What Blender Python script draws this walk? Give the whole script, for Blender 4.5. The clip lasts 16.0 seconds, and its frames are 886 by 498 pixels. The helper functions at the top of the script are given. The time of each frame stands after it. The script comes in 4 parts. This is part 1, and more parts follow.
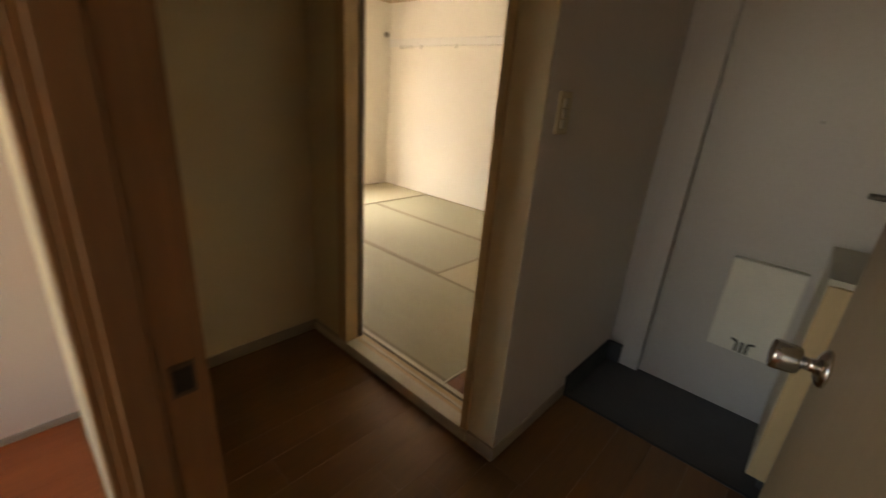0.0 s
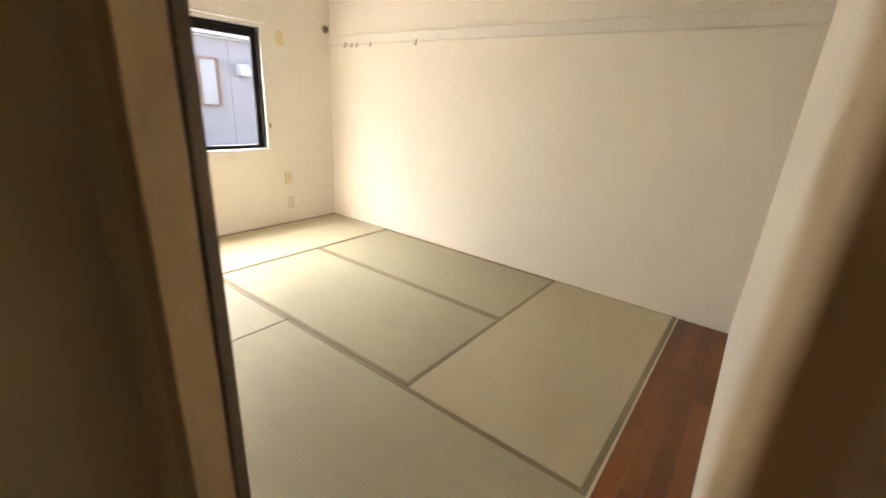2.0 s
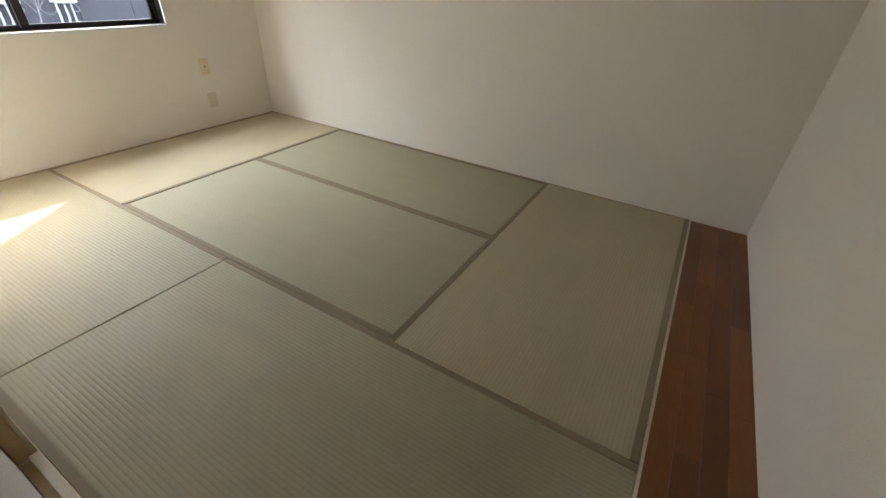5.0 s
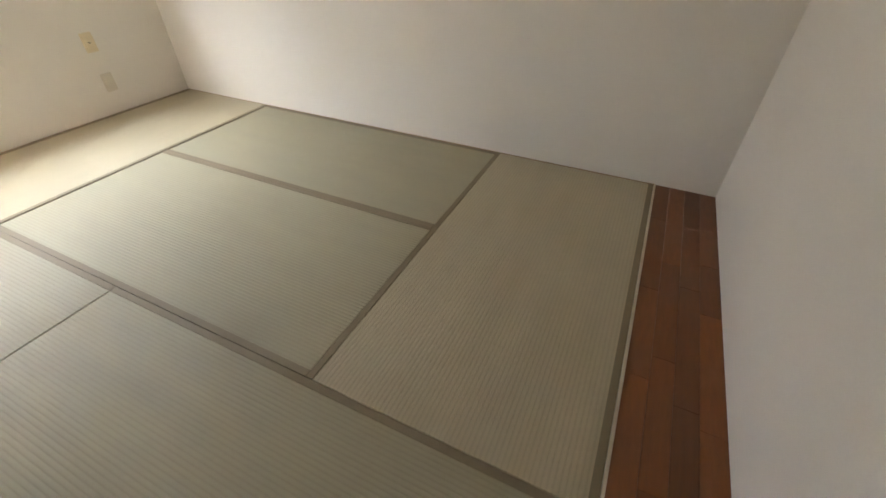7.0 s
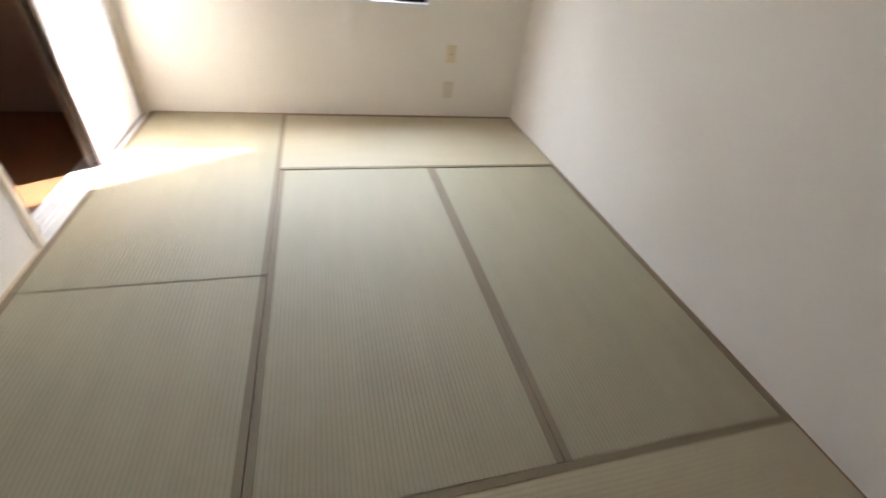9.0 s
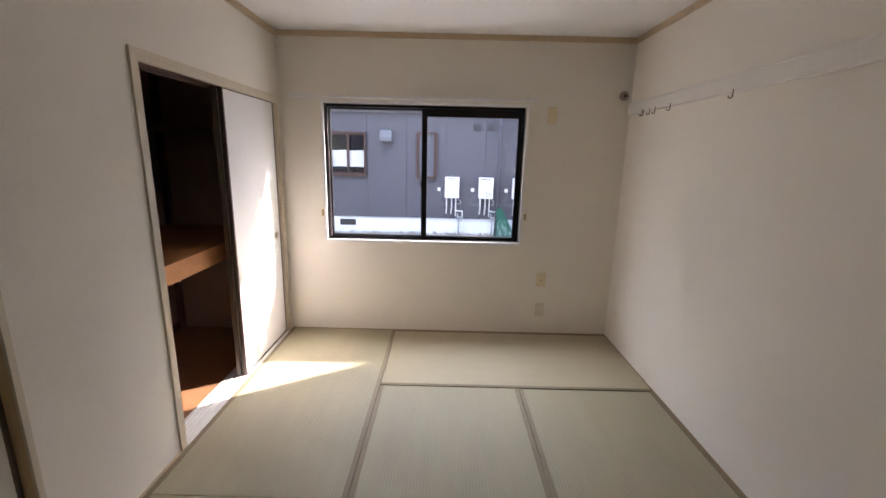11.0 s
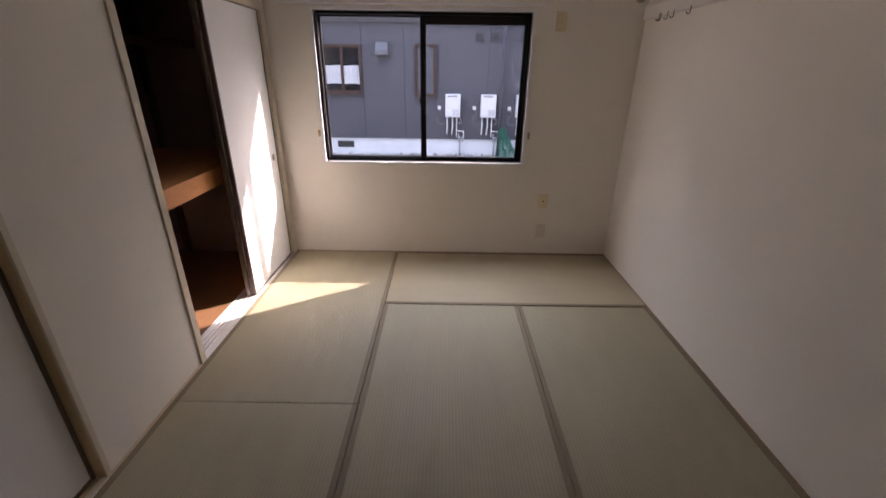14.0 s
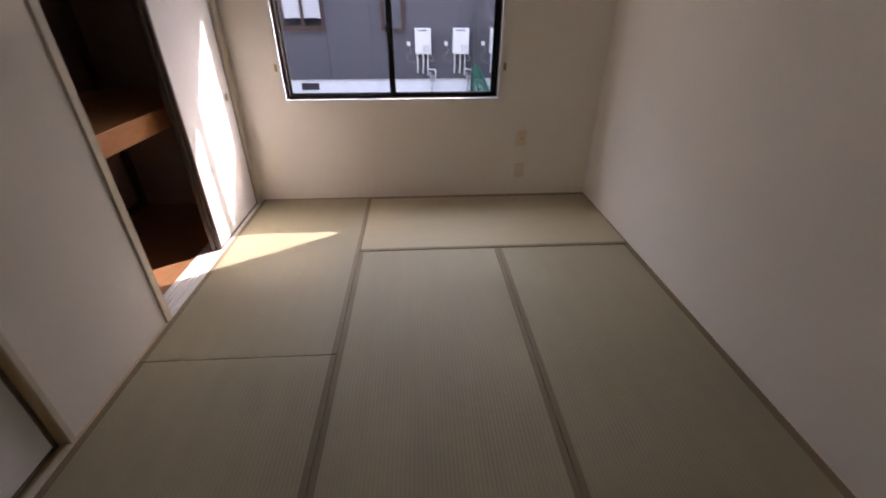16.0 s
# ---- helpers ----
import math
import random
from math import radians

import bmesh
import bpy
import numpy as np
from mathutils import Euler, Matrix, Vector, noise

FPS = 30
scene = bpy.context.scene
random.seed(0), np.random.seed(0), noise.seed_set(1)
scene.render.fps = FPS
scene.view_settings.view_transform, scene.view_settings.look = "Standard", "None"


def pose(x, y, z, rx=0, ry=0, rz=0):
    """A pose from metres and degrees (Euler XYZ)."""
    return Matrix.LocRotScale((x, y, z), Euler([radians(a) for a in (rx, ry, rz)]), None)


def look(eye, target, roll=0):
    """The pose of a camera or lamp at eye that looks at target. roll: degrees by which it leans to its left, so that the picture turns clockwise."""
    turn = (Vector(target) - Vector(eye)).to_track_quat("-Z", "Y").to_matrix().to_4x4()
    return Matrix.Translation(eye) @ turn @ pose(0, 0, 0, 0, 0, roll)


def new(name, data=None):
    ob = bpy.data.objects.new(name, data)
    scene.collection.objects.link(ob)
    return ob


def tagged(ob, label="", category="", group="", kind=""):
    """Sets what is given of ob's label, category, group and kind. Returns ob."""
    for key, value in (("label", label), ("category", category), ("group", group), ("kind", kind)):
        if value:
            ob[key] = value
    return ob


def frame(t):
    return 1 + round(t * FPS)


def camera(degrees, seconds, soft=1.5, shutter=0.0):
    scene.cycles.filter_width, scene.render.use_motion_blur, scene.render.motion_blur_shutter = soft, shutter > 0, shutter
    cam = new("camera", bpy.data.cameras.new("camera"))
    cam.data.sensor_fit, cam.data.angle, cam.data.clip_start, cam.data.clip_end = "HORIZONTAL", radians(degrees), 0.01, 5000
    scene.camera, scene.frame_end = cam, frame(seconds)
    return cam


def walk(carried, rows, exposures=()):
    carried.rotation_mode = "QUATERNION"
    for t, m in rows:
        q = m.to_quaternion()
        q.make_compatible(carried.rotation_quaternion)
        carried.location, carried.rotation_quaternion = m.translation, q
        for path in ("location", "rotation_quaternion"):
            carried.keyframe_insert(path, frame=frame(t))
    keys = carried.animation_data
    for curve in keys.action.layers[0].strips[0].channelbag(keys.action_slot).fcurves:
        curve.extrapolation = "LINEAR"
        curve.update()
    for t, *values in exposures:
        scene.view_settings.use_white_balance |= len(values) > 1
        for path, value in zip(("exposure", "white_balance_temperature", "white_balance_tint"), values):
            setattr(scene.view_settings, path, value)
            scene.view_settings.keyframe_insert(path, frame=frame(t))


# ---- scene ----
cam = camera(93.7, 16.0, 1.5, 0.5)
PATH = [
    (0, (-1.199, -1.018, 1.259), (0.202, 0.228, 0.563), 4.6),
    (0.3, (-1.155, -0.946, 1.274), (0.386, 0.123, 0.58), 4.3),
    (0.5, (-1.14, -0.903, 1.271), (0.413, 0.149, 0.578), 4.8),
    (0.8, (-1.057, -0.817, 1.267), (0.477, 0.303, 0.641), 2.6),
    (1, (-0.938, -0.717, 1.257), (0.545, 0.491, 0.676), 2.2),
    (1.2, (-0.756, -0.589, 1.218), (0.587, 0.69, 0.47), 4.7),
    (1.5, (-0.563, -0.448, 1.245), (0.744, 0.885, 0.527), 2.2),
    (1.7, (-0.474, -0.353, 1.253), (0.923, 0.929, 0.615), 3.9),
    (1.9, (-0.408, -0.258, 1.264), (1.107, 0.9, 0.662), 4.1),
    (2, (-0.35, -0.199, 1.294), (1.168, 0.921, 0.631), 3.6),
    (2.5, (-0.201, -0.073, 1.284), (1.347, 1.021, 0.646), 2.4),
    (3, (-0.13, -0.033, 1.296), (1.408, 1.091, 0.687), 1.4),
    (3.5, (-0.098, -0.023, 1.275), (1.409, 1.117, 0.617), 0.5),
    (4, (-0.033, 0.036, 1.17), (1.424, 0.948, 0.148), 1.5),
    (4.2, (-0.006, 0.086, 1.15), (1.416, 0.934, 0.029), 1.5),
    (6.3, (0.051, 0.235, 1.167), (1.587, 0.995, 0.136), 6.1),
    (6.5, (0.132, 0.228, 1.167), (1.641, 0.974, 0.087), 4.1),
    (7, (0.404, 0.184, 1.146), (1.805, 0.859, -0.112), 0.0),
    (7.5, (0.562, 0.265, 1.152), (1.883, 0.964, -0.177), 1.7),
    (8, (0.747, 0.379, 1.182), (2.14, 1.127, -0.043), 9.5),
    (8.2, (0.878, 0.374, 1.19), (2.229, 1.267, 0.016), 9.3),
    (8.5, (1.013, 0.411, 1.185), (2.012, 1.67, -0.005), 8.6),
    (8.7, (1.076, 0.457, 1.215), (1.764, 1.926, 0.045), 4.5),
    (9, (1.18, 0.464, 1.214), (1.687, 1.963, -0.009), 7.9),
    (9.2, (1.236, 0.425, 1.191), (1.401, 1.977, -0.059), 3.0),
    (9.5, (1.308, 0.368, 1.206), (1.287, 1.904, -0.074), -0.3),
    (9.7, (1.321, 0.338, 1.237), (1.33, 1.955, 0.059), 0.5),
    (10, (1.322, 0.346, 1.364), (1.332, 2.173, 0.551), 0.4),
    (10.2, (1.304, 0.347, 1.441), (1.309, 2.259, 0.853), 1.2),
    (12.3, (1.295, 0.35, 1.469), (1.283, 2.31, 1.072), 1.5),
    (12.5, (1.286, 0.35, 1.457), (1.276, 2.307, 1.045), 1.7),
    (13, (1.283, 0.348, 1.445), (1.282, 2.305, 1.029), 0.8),
    (13.5, (1.292, 0.336, 1.453), (1.286, 2.243, 0.849), 0.8),
    (14, (1.299, 0.352, 1.45), (1.296, 2.189, 0.658), 0.8),
    (14.5, (1.298, 0.343, 1.426), (1.304, 2.149, 0.565), 1.1),
    (15, (1.29, 0.354, 1.431), (1.306, 2.155, 0.562), 1.9),
    (15.5, (1.277, 0.374, 1.416), (1.302, 2.157, 0.509), 2.3),
    (16, (1.308, 0.444, 1.371), (1.409, 2.165, 0.358), 0.0),
]
EXPOSURES = [(0.0, 3.24, 9450, 19), (0.5, 3.7, 9100, 20), (1.5, 3.98, 8600, 18), (2.0, 3.66, 7650, 16), (2.5, 3.3, 7250, 14), (3.0, 3.0, 7050, 14), (3.5, 2.76, 6850, 13), (4.2, 2.36, 6850, 13), (6.4, 2.93, 6700, 16), (7.5, 2.9, 6750, 16), (8.5, 2.92, 6350, 17),
             (9.5, 2.54, 6300, 19), (10.2, 2.37, 6400, 20), (12.3, 1.38, 6800, 29), (16.0, 1.31, 6800, 31)]
walk(cam, [(t, look(eye, target, roll)) for t, eye, target, roll in PATH], EXPOSURES)

# ---- world, sun, exposure ----
SUN_WAY = Vector((1.19, 0.755, 1.0)).normalized()
world = bpy.data.worlds.new("sky")
scene.world = world
world.use_nodes = True
wn = world.node_tree
sky = wn.nodes.new("ShaderNodeTexSky")
sky.sky_type = "NISHITA"
sky.sun_disc = False
sky.sun_elevation = math.asin(SUN_WAY.z)
sky.sun_rotation = math.atan2(SUN_WAY.x, SUN_WAY.y)
sky.air_density, sky.dust_density = 1.0, 0.8
wn.nodes["Background"].inputs["Strength"].default_value = 0.15
wn.links.new(sky.outputs["Color"], wn.nodes["Background"].inputs["Color"])
sun_data = bpy.data.lights.new("sun", "SUN")
sun_data.energy, sun_data.angle, sun_data.color = 5.0, radians(0.5), (1.0, 0.955, 0.90)
sun = new("sun", sun_data)
sun.matrix_world = look(SUN_WAY * 20, (0, 0, 0))
# added lamp, high outside the window, that boosts the sky's light indoors
sky_data = bpy.data.lights.new("sky_fill_lamp", "AREA")
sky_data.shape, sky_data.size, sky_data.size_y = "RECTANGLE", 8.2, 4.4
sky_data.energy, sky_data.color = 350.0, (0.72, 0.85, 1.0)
sky_fill_lamp = new("sky_fill_lamp", sky_data)
sky_fill_lamp.matrix_world = look((-0.95, 6.15, 5.85), (0.7, 3.7, 1.45))


# ---- materials ----
def material(name, base, rough=0.6, metal=0.0, vary=0.12, scale=(3.0, 60.0), bump=0.15, spread=0.0, stretch=(1, 1, 1), coat=0.0, specular=0.5):
    """A surface with broad stains, fine grain and relief; spread varies it from piece to piece."""
    m = bpy.data.materials.new(name)
    m.use_nodes = True
    nt = m.node_tree
    bs = nt.nodes["Principled BSDF"]
    geo = nt.nodes.new("ShaderNodeNewGeometry")
    mp = nt.nodes.new("ShaderNodeMapping")
    mp.inputs["Scale"].default_value = stretch
    nt.links.new(geo.outputs["Position"], mp.inputs["Vector"])
    n1, n2 = nt.nodes.new("ShaderNodeTexNoise"), nt.nodes.new("ShaderNodeTexNoise")
    for n, s, d in ((n1, scale[0], 3), (n2, scale[1], 4)):
        n.inputs["Scale"].default_value, n.inputs["Detail"].default_value = s, d
        nt.links.new(mp.outputs["Vector"], n.inputs["Vector"])
    add = nt.nodes.new("ShaderNodeMath")
    add.operation = "ADD"
    nt.links.new(n1.outputs["Fac"], add.inputs[0])
    nt.links.new(n2.outputs["Fac"], add.inputs[1])
    rng = nt.nodes.new("ShaderNodeMapRange")
    rng.inputs["From Min"].default_value, rng.inputs["From Max"].default_value = 0.6, 1.4
    rng.inputs["To Min"].default_value, rng.inputs["To Max"].default_value = 1 - vary, 1 + vary
    nt.links.new(add.outputs[0], rng.inputs["Value"])
    last = rng.outputs[0]
    if spread:
        info = nt.nodes.new("ShaderNodeObjectInfo")
        r2 = nt.nodes.new("ShaderNodeMapRange")
        r2.inputs["To Min"].default_value, r2.inputs["To Max"].default_value = 1 - spread, 1 + spread
        nt.links.new(info.outputs["Random"], r2.inputs["Value"])
        mul = nt.nodes.new("ShaderNodeMath")
        mul.operation = "MULTIPLY"
        nt.links.new(last, mul.inputs[0])
        nt.links.new(r2.outputs[0], mul.inputs[1])
        last = mul.outputs[0]
    col = nt.nodes.new("ShaderNodeVectorMath")
    col.operation = "SCALE"
    col.inputs[0].default_value = base
    nt.links.new(last, col.inputs["Scale"])
    nt.links.new(col.outputs[0], bs.inputs["Base Color"])
    rr = nt.nodes.new("ShaderNodeMapRange")
    rr.inputs["To Min"].default_value, rr.inputs["To Max"].default_value = max(0.02, rough - 0.1), min(1, rough + 0.1)
    nt.links.new(n1.outputs["Fac"], rr.inputs["Value"])
    nt.links.new(rr.outputs[0], bs.inputs["Roughness"])
    bs.inputs["Metallic"].default_value = metal
    bs.inputs["Coat Weight"].default_value = coat
    bs.inputs["Specular IOR Level"].default_value = specular
    if bump:
        bp = nt.nodes.new("ShaderNodeBump")
        bp.inputs["Strength"].default_value, bp.inputs["Distance"].default_value = bump, 0.002
        nt.links.new(n2.outputs["Fac"], bp.inputs["Height"])
        nt.links.new(bp.outputs[0], bs.inputs["Normal"])
    return m


def tatami_material(name, base, axis):
    """Woven rush: rounded ribs along the mat, fine stalks across them, slow fading."""
    m = material(name, base, 0.6, 0, 0.07, (2.0, 90.0), 0.0, 0.03, (1, 6, 1) if axis == "x" else (6, 1, 1), specular=0.35)
    nt = m.node_tree
    bs = nt.nodes["Principled BSDF"]
    geo = [n for n in nt.nodes if n.type == "NEW_GEOMETRY"][0]
    sep = nt.nodes.new("ShaderNodeSeparateXYZ")
    nt.links.new(geo.outputs["Position"], sep.inputs[0])

    def calc(op, a, b=None):
        n = nt.nodes.new("ShaderNodeMath")
        n.operation = op
        for i, v in enumerate((a, b)):
            if v is None:
                continue
            if isinstance(v, (int, float)):
                n.inputs[i].default_value = v
            else:
                nt.links.new(v, n.inputs[i])
        return n.outputs[0]

    across, along = ("Y", "X") if axis == "x" else ("X", "Y")
    rib = calc("ABSOLUTE", calc("SINE", calc("MULTIPLY", sep.outputs[across], math.pi / 0.0152)))
    stalk = calc("ABSOLUTE", calc("SINE", calc("MULTIPLY", sep.outputs[along], math.pi / 0.0045)))
    height = calc("ADD", calc("POWER", rib, 0.6), calc("MULTIPLY", stalk, 0.12))
    bp = nt.nodes.new("ShaderNodeBump")
    bp.inputs["Strength"].default_value, bp.inputs["Distance"].default_value = 0.65, 0.0016
    nt.links.new(height, bp.inputs["Height"])
    nt.links.new(bp.outputs[0], bs.inputs["Normal"])
    sc = [n for n in nt.nodes if n.type == "VECT_MATH"][0]
    old = sc.inputs["Scale"].links[0].from_socket
    # shade of the grooves between ribs, put into the colour
    dark = calc("ADD", calc("MULTIPLY", calc("POWER", rib, 0.5), 0.15), 0.885)
    nt.links.new(calc("MULTIPLY", old, dark), sc.inputs["Scale"])
    return m


def glass_material(name, rough=0.0, ior=1.45):
    m = bpy.data.materials.new(name)
    m.use_nodes = True
    bs = m.node_tree.nodes["Principled BSDF"]
    bs.inputs["Base Color"].default_value = (0.97, 0.98, 0.98, 1)
    bs.inputs["Transmission Weight"].default_value = 1
    bs.inputs["Roughness"].default_value = rough
    bs.inputs["IOR"].default_value = ior
    return m


WALLPAPER = material("white_wallpaper", (0.815, 0.764, 0.668), 0.75, 0, 0.035, (1.2, 220.0), 0.45)
# beige paper with the mat room's warm light put into its colour
HALLPAPER = material("warm_light_hall_wallpaper", (0.745, 0.63, 0.42), 0.75, 0, 0.04, (1.5, 200.0), 0.3)
ENTRYPAPER = material("entry_wallpaper", (0.86, 0.79, 0.73), 0.75, 0, 0.04, (1.5, 200.0), 0.3)
CEILING = material("ceiling_paper", (0.86, 0.845, 0.82), 0.8, 0, 0.03, (2.0, 150.0), 0.3)
# pinkish bounce from the red floor is put into this wall colour
LIVINGPAPER = material("floor_bounce_living_wallpaper", (0.74, 0.585, 0.48), 0.75, 0, 0.04, (1.5, 200.0), 0.3)
TRIMWOOD = material("pale_trim_wood", (0.58, 0.44, 0.28), 0.5, 0, 0.12, (6, 60), 0.1, stretch=(1, 1, 0.2))
EDGEWOOD = material("brown_edge_wood", (0.30, 0.185, 0.095), 0.5, 0, 0.14, (6, 60), 0.1, stretch=(0.3, 0.3, 1))
CASEWOOD = material("cream_casing", (0.66, 0.58, 0.44), 0.5, 0, 0.06, (6, 60), 0.1, stretch=(1, 1, 0.2))
JAMBWOOD = material("tan_jamb_wood", (0.62, 0.44, 0.24), 0.45, 0, 0.12, (6, 70), 0.1, stretch=(1, 1, 0.15))
DOORFRAME = material("brown_frame_wood", (0.35, 0.195, 0.09), 0.4, 0, 0.16, (6, 70), 0.1, stretch=(1, 1, 0.12))
DARKLACQUER = material("dark_lacquer_frame", (0.11, 0.078, 0.058), 0.35, 0, 0.15, (8, 80), 0.08)
DOORSTILE = material("brown_lacquer_stile", (0.16, 0.115, 0.078), 0.4, 0, 0.15, (8, 80), 0.08)
RAILPAINT = material("cream_rail_paint", (0.765, 0.735, 0.67), 0.5, 0, 0.03, (3, 60), 0.05)
FUSUMA = material("fusuma_paper", (0.83, 0.815, 0.79), 0.7, 0, 0.025, (2, 180), 0.2)
PLANK = material("reddish_plank", (0.20, 0.066, 0.0165), 0.4, 0, 0.2, (5, 70), 0.04, 0.26, (0.18, 1, 1), coat=0.08)
HALLFLOOR = material("hall_flooring", (0.215, 0.093, 0.028), 0.36, 0, 0.14, (4, 60), 0.03, 0.06, (0.15, 1, 1), coat=0.1)
LIVINGFLOOR = material("red_brown_flooring", (0.42, 0.105, 0.030), 0.36, 0, 0.16, (4, 60), 0.03, 0.12, (0.15, 1, 1), coat=0.08)
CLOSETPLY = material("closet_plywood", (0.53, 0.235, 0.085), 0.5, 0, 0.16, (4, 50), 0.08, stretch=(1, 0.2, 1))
# closet floor, darker than the shelf plywood
CLOSETFLOOR = material("dark_closet_plywood", (0.25, 0.122, 0.055), 0.5, 0, 0.16, (4, 50), 0.08, stretch=(1, 0.2, 1))
STRIKEMETAL = material("tarnished_strike_metal", (0.15, 0.115, 0.085), 0.45, 0.6, 0.2, (30, 120), 0.05)
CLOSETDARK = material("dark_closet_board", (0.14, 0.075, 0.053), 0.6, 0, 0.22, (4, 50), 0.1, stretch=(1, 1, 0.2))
HERI = material("cloth_border", (0.228, 0.183, 0.108), 0.7, 0, 0.1, (5, 400), 0.3)
# same rush in both: the lengthwise ribs' sheen is put into a lighter colour
TATAMI_X = tatami_material("rush_mat_lengthwise_sheen", (0.455, 0.386, 0.25), "x")
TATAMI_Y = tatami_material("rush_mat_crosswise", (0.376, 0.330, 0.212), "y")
BRONZE = material("dark_bronze_aluminium", (0.012, 0.0095, 0.009), 0.55, 0.0, 0.15, (6, 120), 0.05, specular=0.2)
WHITEPAINT = material("white_painted_wood", (0.80, 0.79, 0.77), 0.4, 0, 0.03, (4, 60), 0.05)
WHITEPLASTIC = material("white_plastic", (0.78, 0.77, 0.74), 0.35, 0, 0.03, (5, 80), 0.03)
IVORY = material("yellowed_plate", (0.76, 0.64, 0.41), 0.4, 0, 0.08, (20, 90), 0.03)
BRASS = material("dull_brass", (0.42, 0.31, 0.12), 0.4, 0.7, 0.15, (30, 200), 0.05)
OLDWHITE = material("offwhite_plate", (0.69, 0.62, 0.49), 0.45, 0, 0.05, (20, 90), 0.03)
DARKHOLE = material("dark_slot", (0.03, 0.028, 0.025), 0.6, 0, 0.1, (20, 90), 0.0)
CHROME = material("brushed_chrome", (0.62, 0.60, 0.57), 0.2, 1.0, 0.08, (10, 200), 0.03)
HOOKMETAL = material("worn_hook_metal", (0.20, 0.175, 0.14), 0.4, 0.8, 0.2, (30, 200), 0.05)
STEELDOOR = material("grey_steel_door", (0.48, 0.447, 0.41), 0.42, 0.0, 0.05, (2, 90), 0.06)
FRAMEGREY = material("grey_steel_frame", (0.60, 0.555, 0.52), 0.42, 0.0, 0.05, (2, 90), 0.06)
MAILBOX = material("cream_mailbox", (0.68, 0.645, 0.55), 0.4, 0, 0.05, (5, 90), 0.04)
GENKAN = material("dark_vinyl_entry", (0.09, 0.09, 0.09), 0.5, 0, 0.25, (6, 120), 0.15)
DARKSKIRT = material("charcoal_skirting", (0.05, 0.052, 0.056), 0.5, 0, 0.15, (6, 90), 0.05)
SKIRT = material("beige_skirting", (0.42, 0.34, 0.25), 0.45, 0, 0.08, (6, 60), 0.05)
CAPBROWN = material("grey_brown_plastic", (0.30, 0.25, 0.20), 0.5, 0, 0.12, (20, 90), 0.05)
DULLCHROME = material("dull_nickel", (0.36, 0.34, 0.31), 0.38, 1.0, 0.12, (10, 200), 0.03)
VALVE = material("grey_valve_metal", (0.42, 0.42, 0.42), 0.5, 0.2, 0.15, (20, 90), 0.1)
DRYGRASS = material("dry_litter", (0.20, 0.17, 0.13), 0.9, 0, 0.4, (4, 60), 0.5)
CABWOOD = material("pale_wood_cabinet", (0.60, 0.43, 0.235), 0.45, 0, 0.10, (3, 50), 0.05, stretch=(1, 1, 0.12))
CLOSETBACK = material("brown_grey_board", (0.33, 0.235, 0.195), 0.65, 0, 0.1, (2.5, 60), 0.08)
CABSIDE = material("cream_cabinet_side", (0.62, 0.57, 0.46), 0.5, 0, 0.05, (3, 60), 0.04)
HALLDOOR = material("cream_hall_door", (0.38, 0.305, 0.20), 0.42, 0, 0.06, (3, 50), 0.04, stretch=(1, 1, 0.15))
GLASS = glass_material("window_glass", 0.0, 1.25)
HOUSEGLASS = glass_material("house_window_glass", 0.0, 1.18)
SIDING = material("blue_grey_siding", (0.088, 0.085, 0.098), 0.6, 0, 0.07, (1.2, 12), 0.03)
FASCIA = material("grey_fascia", (0.16, 0.165, 0.18), 0.5, 0, 0.08, (2, 40), 0.1)
CONCRETE = material("pale_concrete_base", (0.84, 0.84, 0.84), 0.8, 0, 0.12, (2.5, 50), 0.3)
BROWNALU = material("brown_aluminium", (0.085, 0.054, 0.045), 0.55, 0.0, 0.1, (4, 60), 0.05, specular=0.15)
ROOMSHADE = material("room_shade_black", (0.02, 0.021, 0.025), 0.6, 0, 0.2, (2, 20), 0.0, specular=0.1)
FROSTED = material("frosted_pane", (0.10, 0.105, 0.12), 0.3, 0, 0.1, (2, 90), 0.1)
CURTAIN = material("white_cafe_curtain", (0.80, 0.80, 0.82), 0.9, 0, 0.06, (9, 90), 0.2)
HEATER = material("white_heater_case", (0.74, 0.74, 0.73), 0.4, 0, 0.04, (3, 60), 0.03)
PIPEWRAP = material("white_pipe_wrap", (0.72, 0.72, 0.70), 0.6, 0, 0.1, (10, 90), 0.2)
LABELGREY = material("grey_label_print", (0.42, 0.42, 0.43), 0.6, 0, 0.1, (10, 90), 0.0)
HOODGREY = material("pale_grey_hood", (0.16, 0.163, 0.175), 0.75, 0.0, 0.08, (4, 60), 0.05)
HEATGREY = material("grey_grille", (0.072, 0.071, 0.078), 0.6, 0.0, 0.1, (10, 90), 0.1)
DOWNPIPE = material("grey_downpipe", (0.085, 0.084, 0.095), 0.8, 0, 0.1, (3, 50), 0.1, specular=0.15)
NET = material("green_garden_net", (0.03, 0.16, 0.105), 0.7, 0, 0.35, (12, 120), 0.5)
BARK = material("pale_bark", (0.40, 0.37, 0.34), 0.8, 0, 0.2, (8, 80), 0.3)
EARTH = material("gravelly_earth", (0.36, 0.33, 0.30), 0.95, 0, 0.35, (1.5, 40), 0.8)
OUTWALL = material("outer_render", (0.60, 0.58, 0.54), 0.85, 0, 0.1, (1.5, 60), 0.4)
ROOF = material("dark_roof_sheet", (0.10, 0.10, 0.11), 0.5, 0, 0.15, (1.5, 40), 0.2)


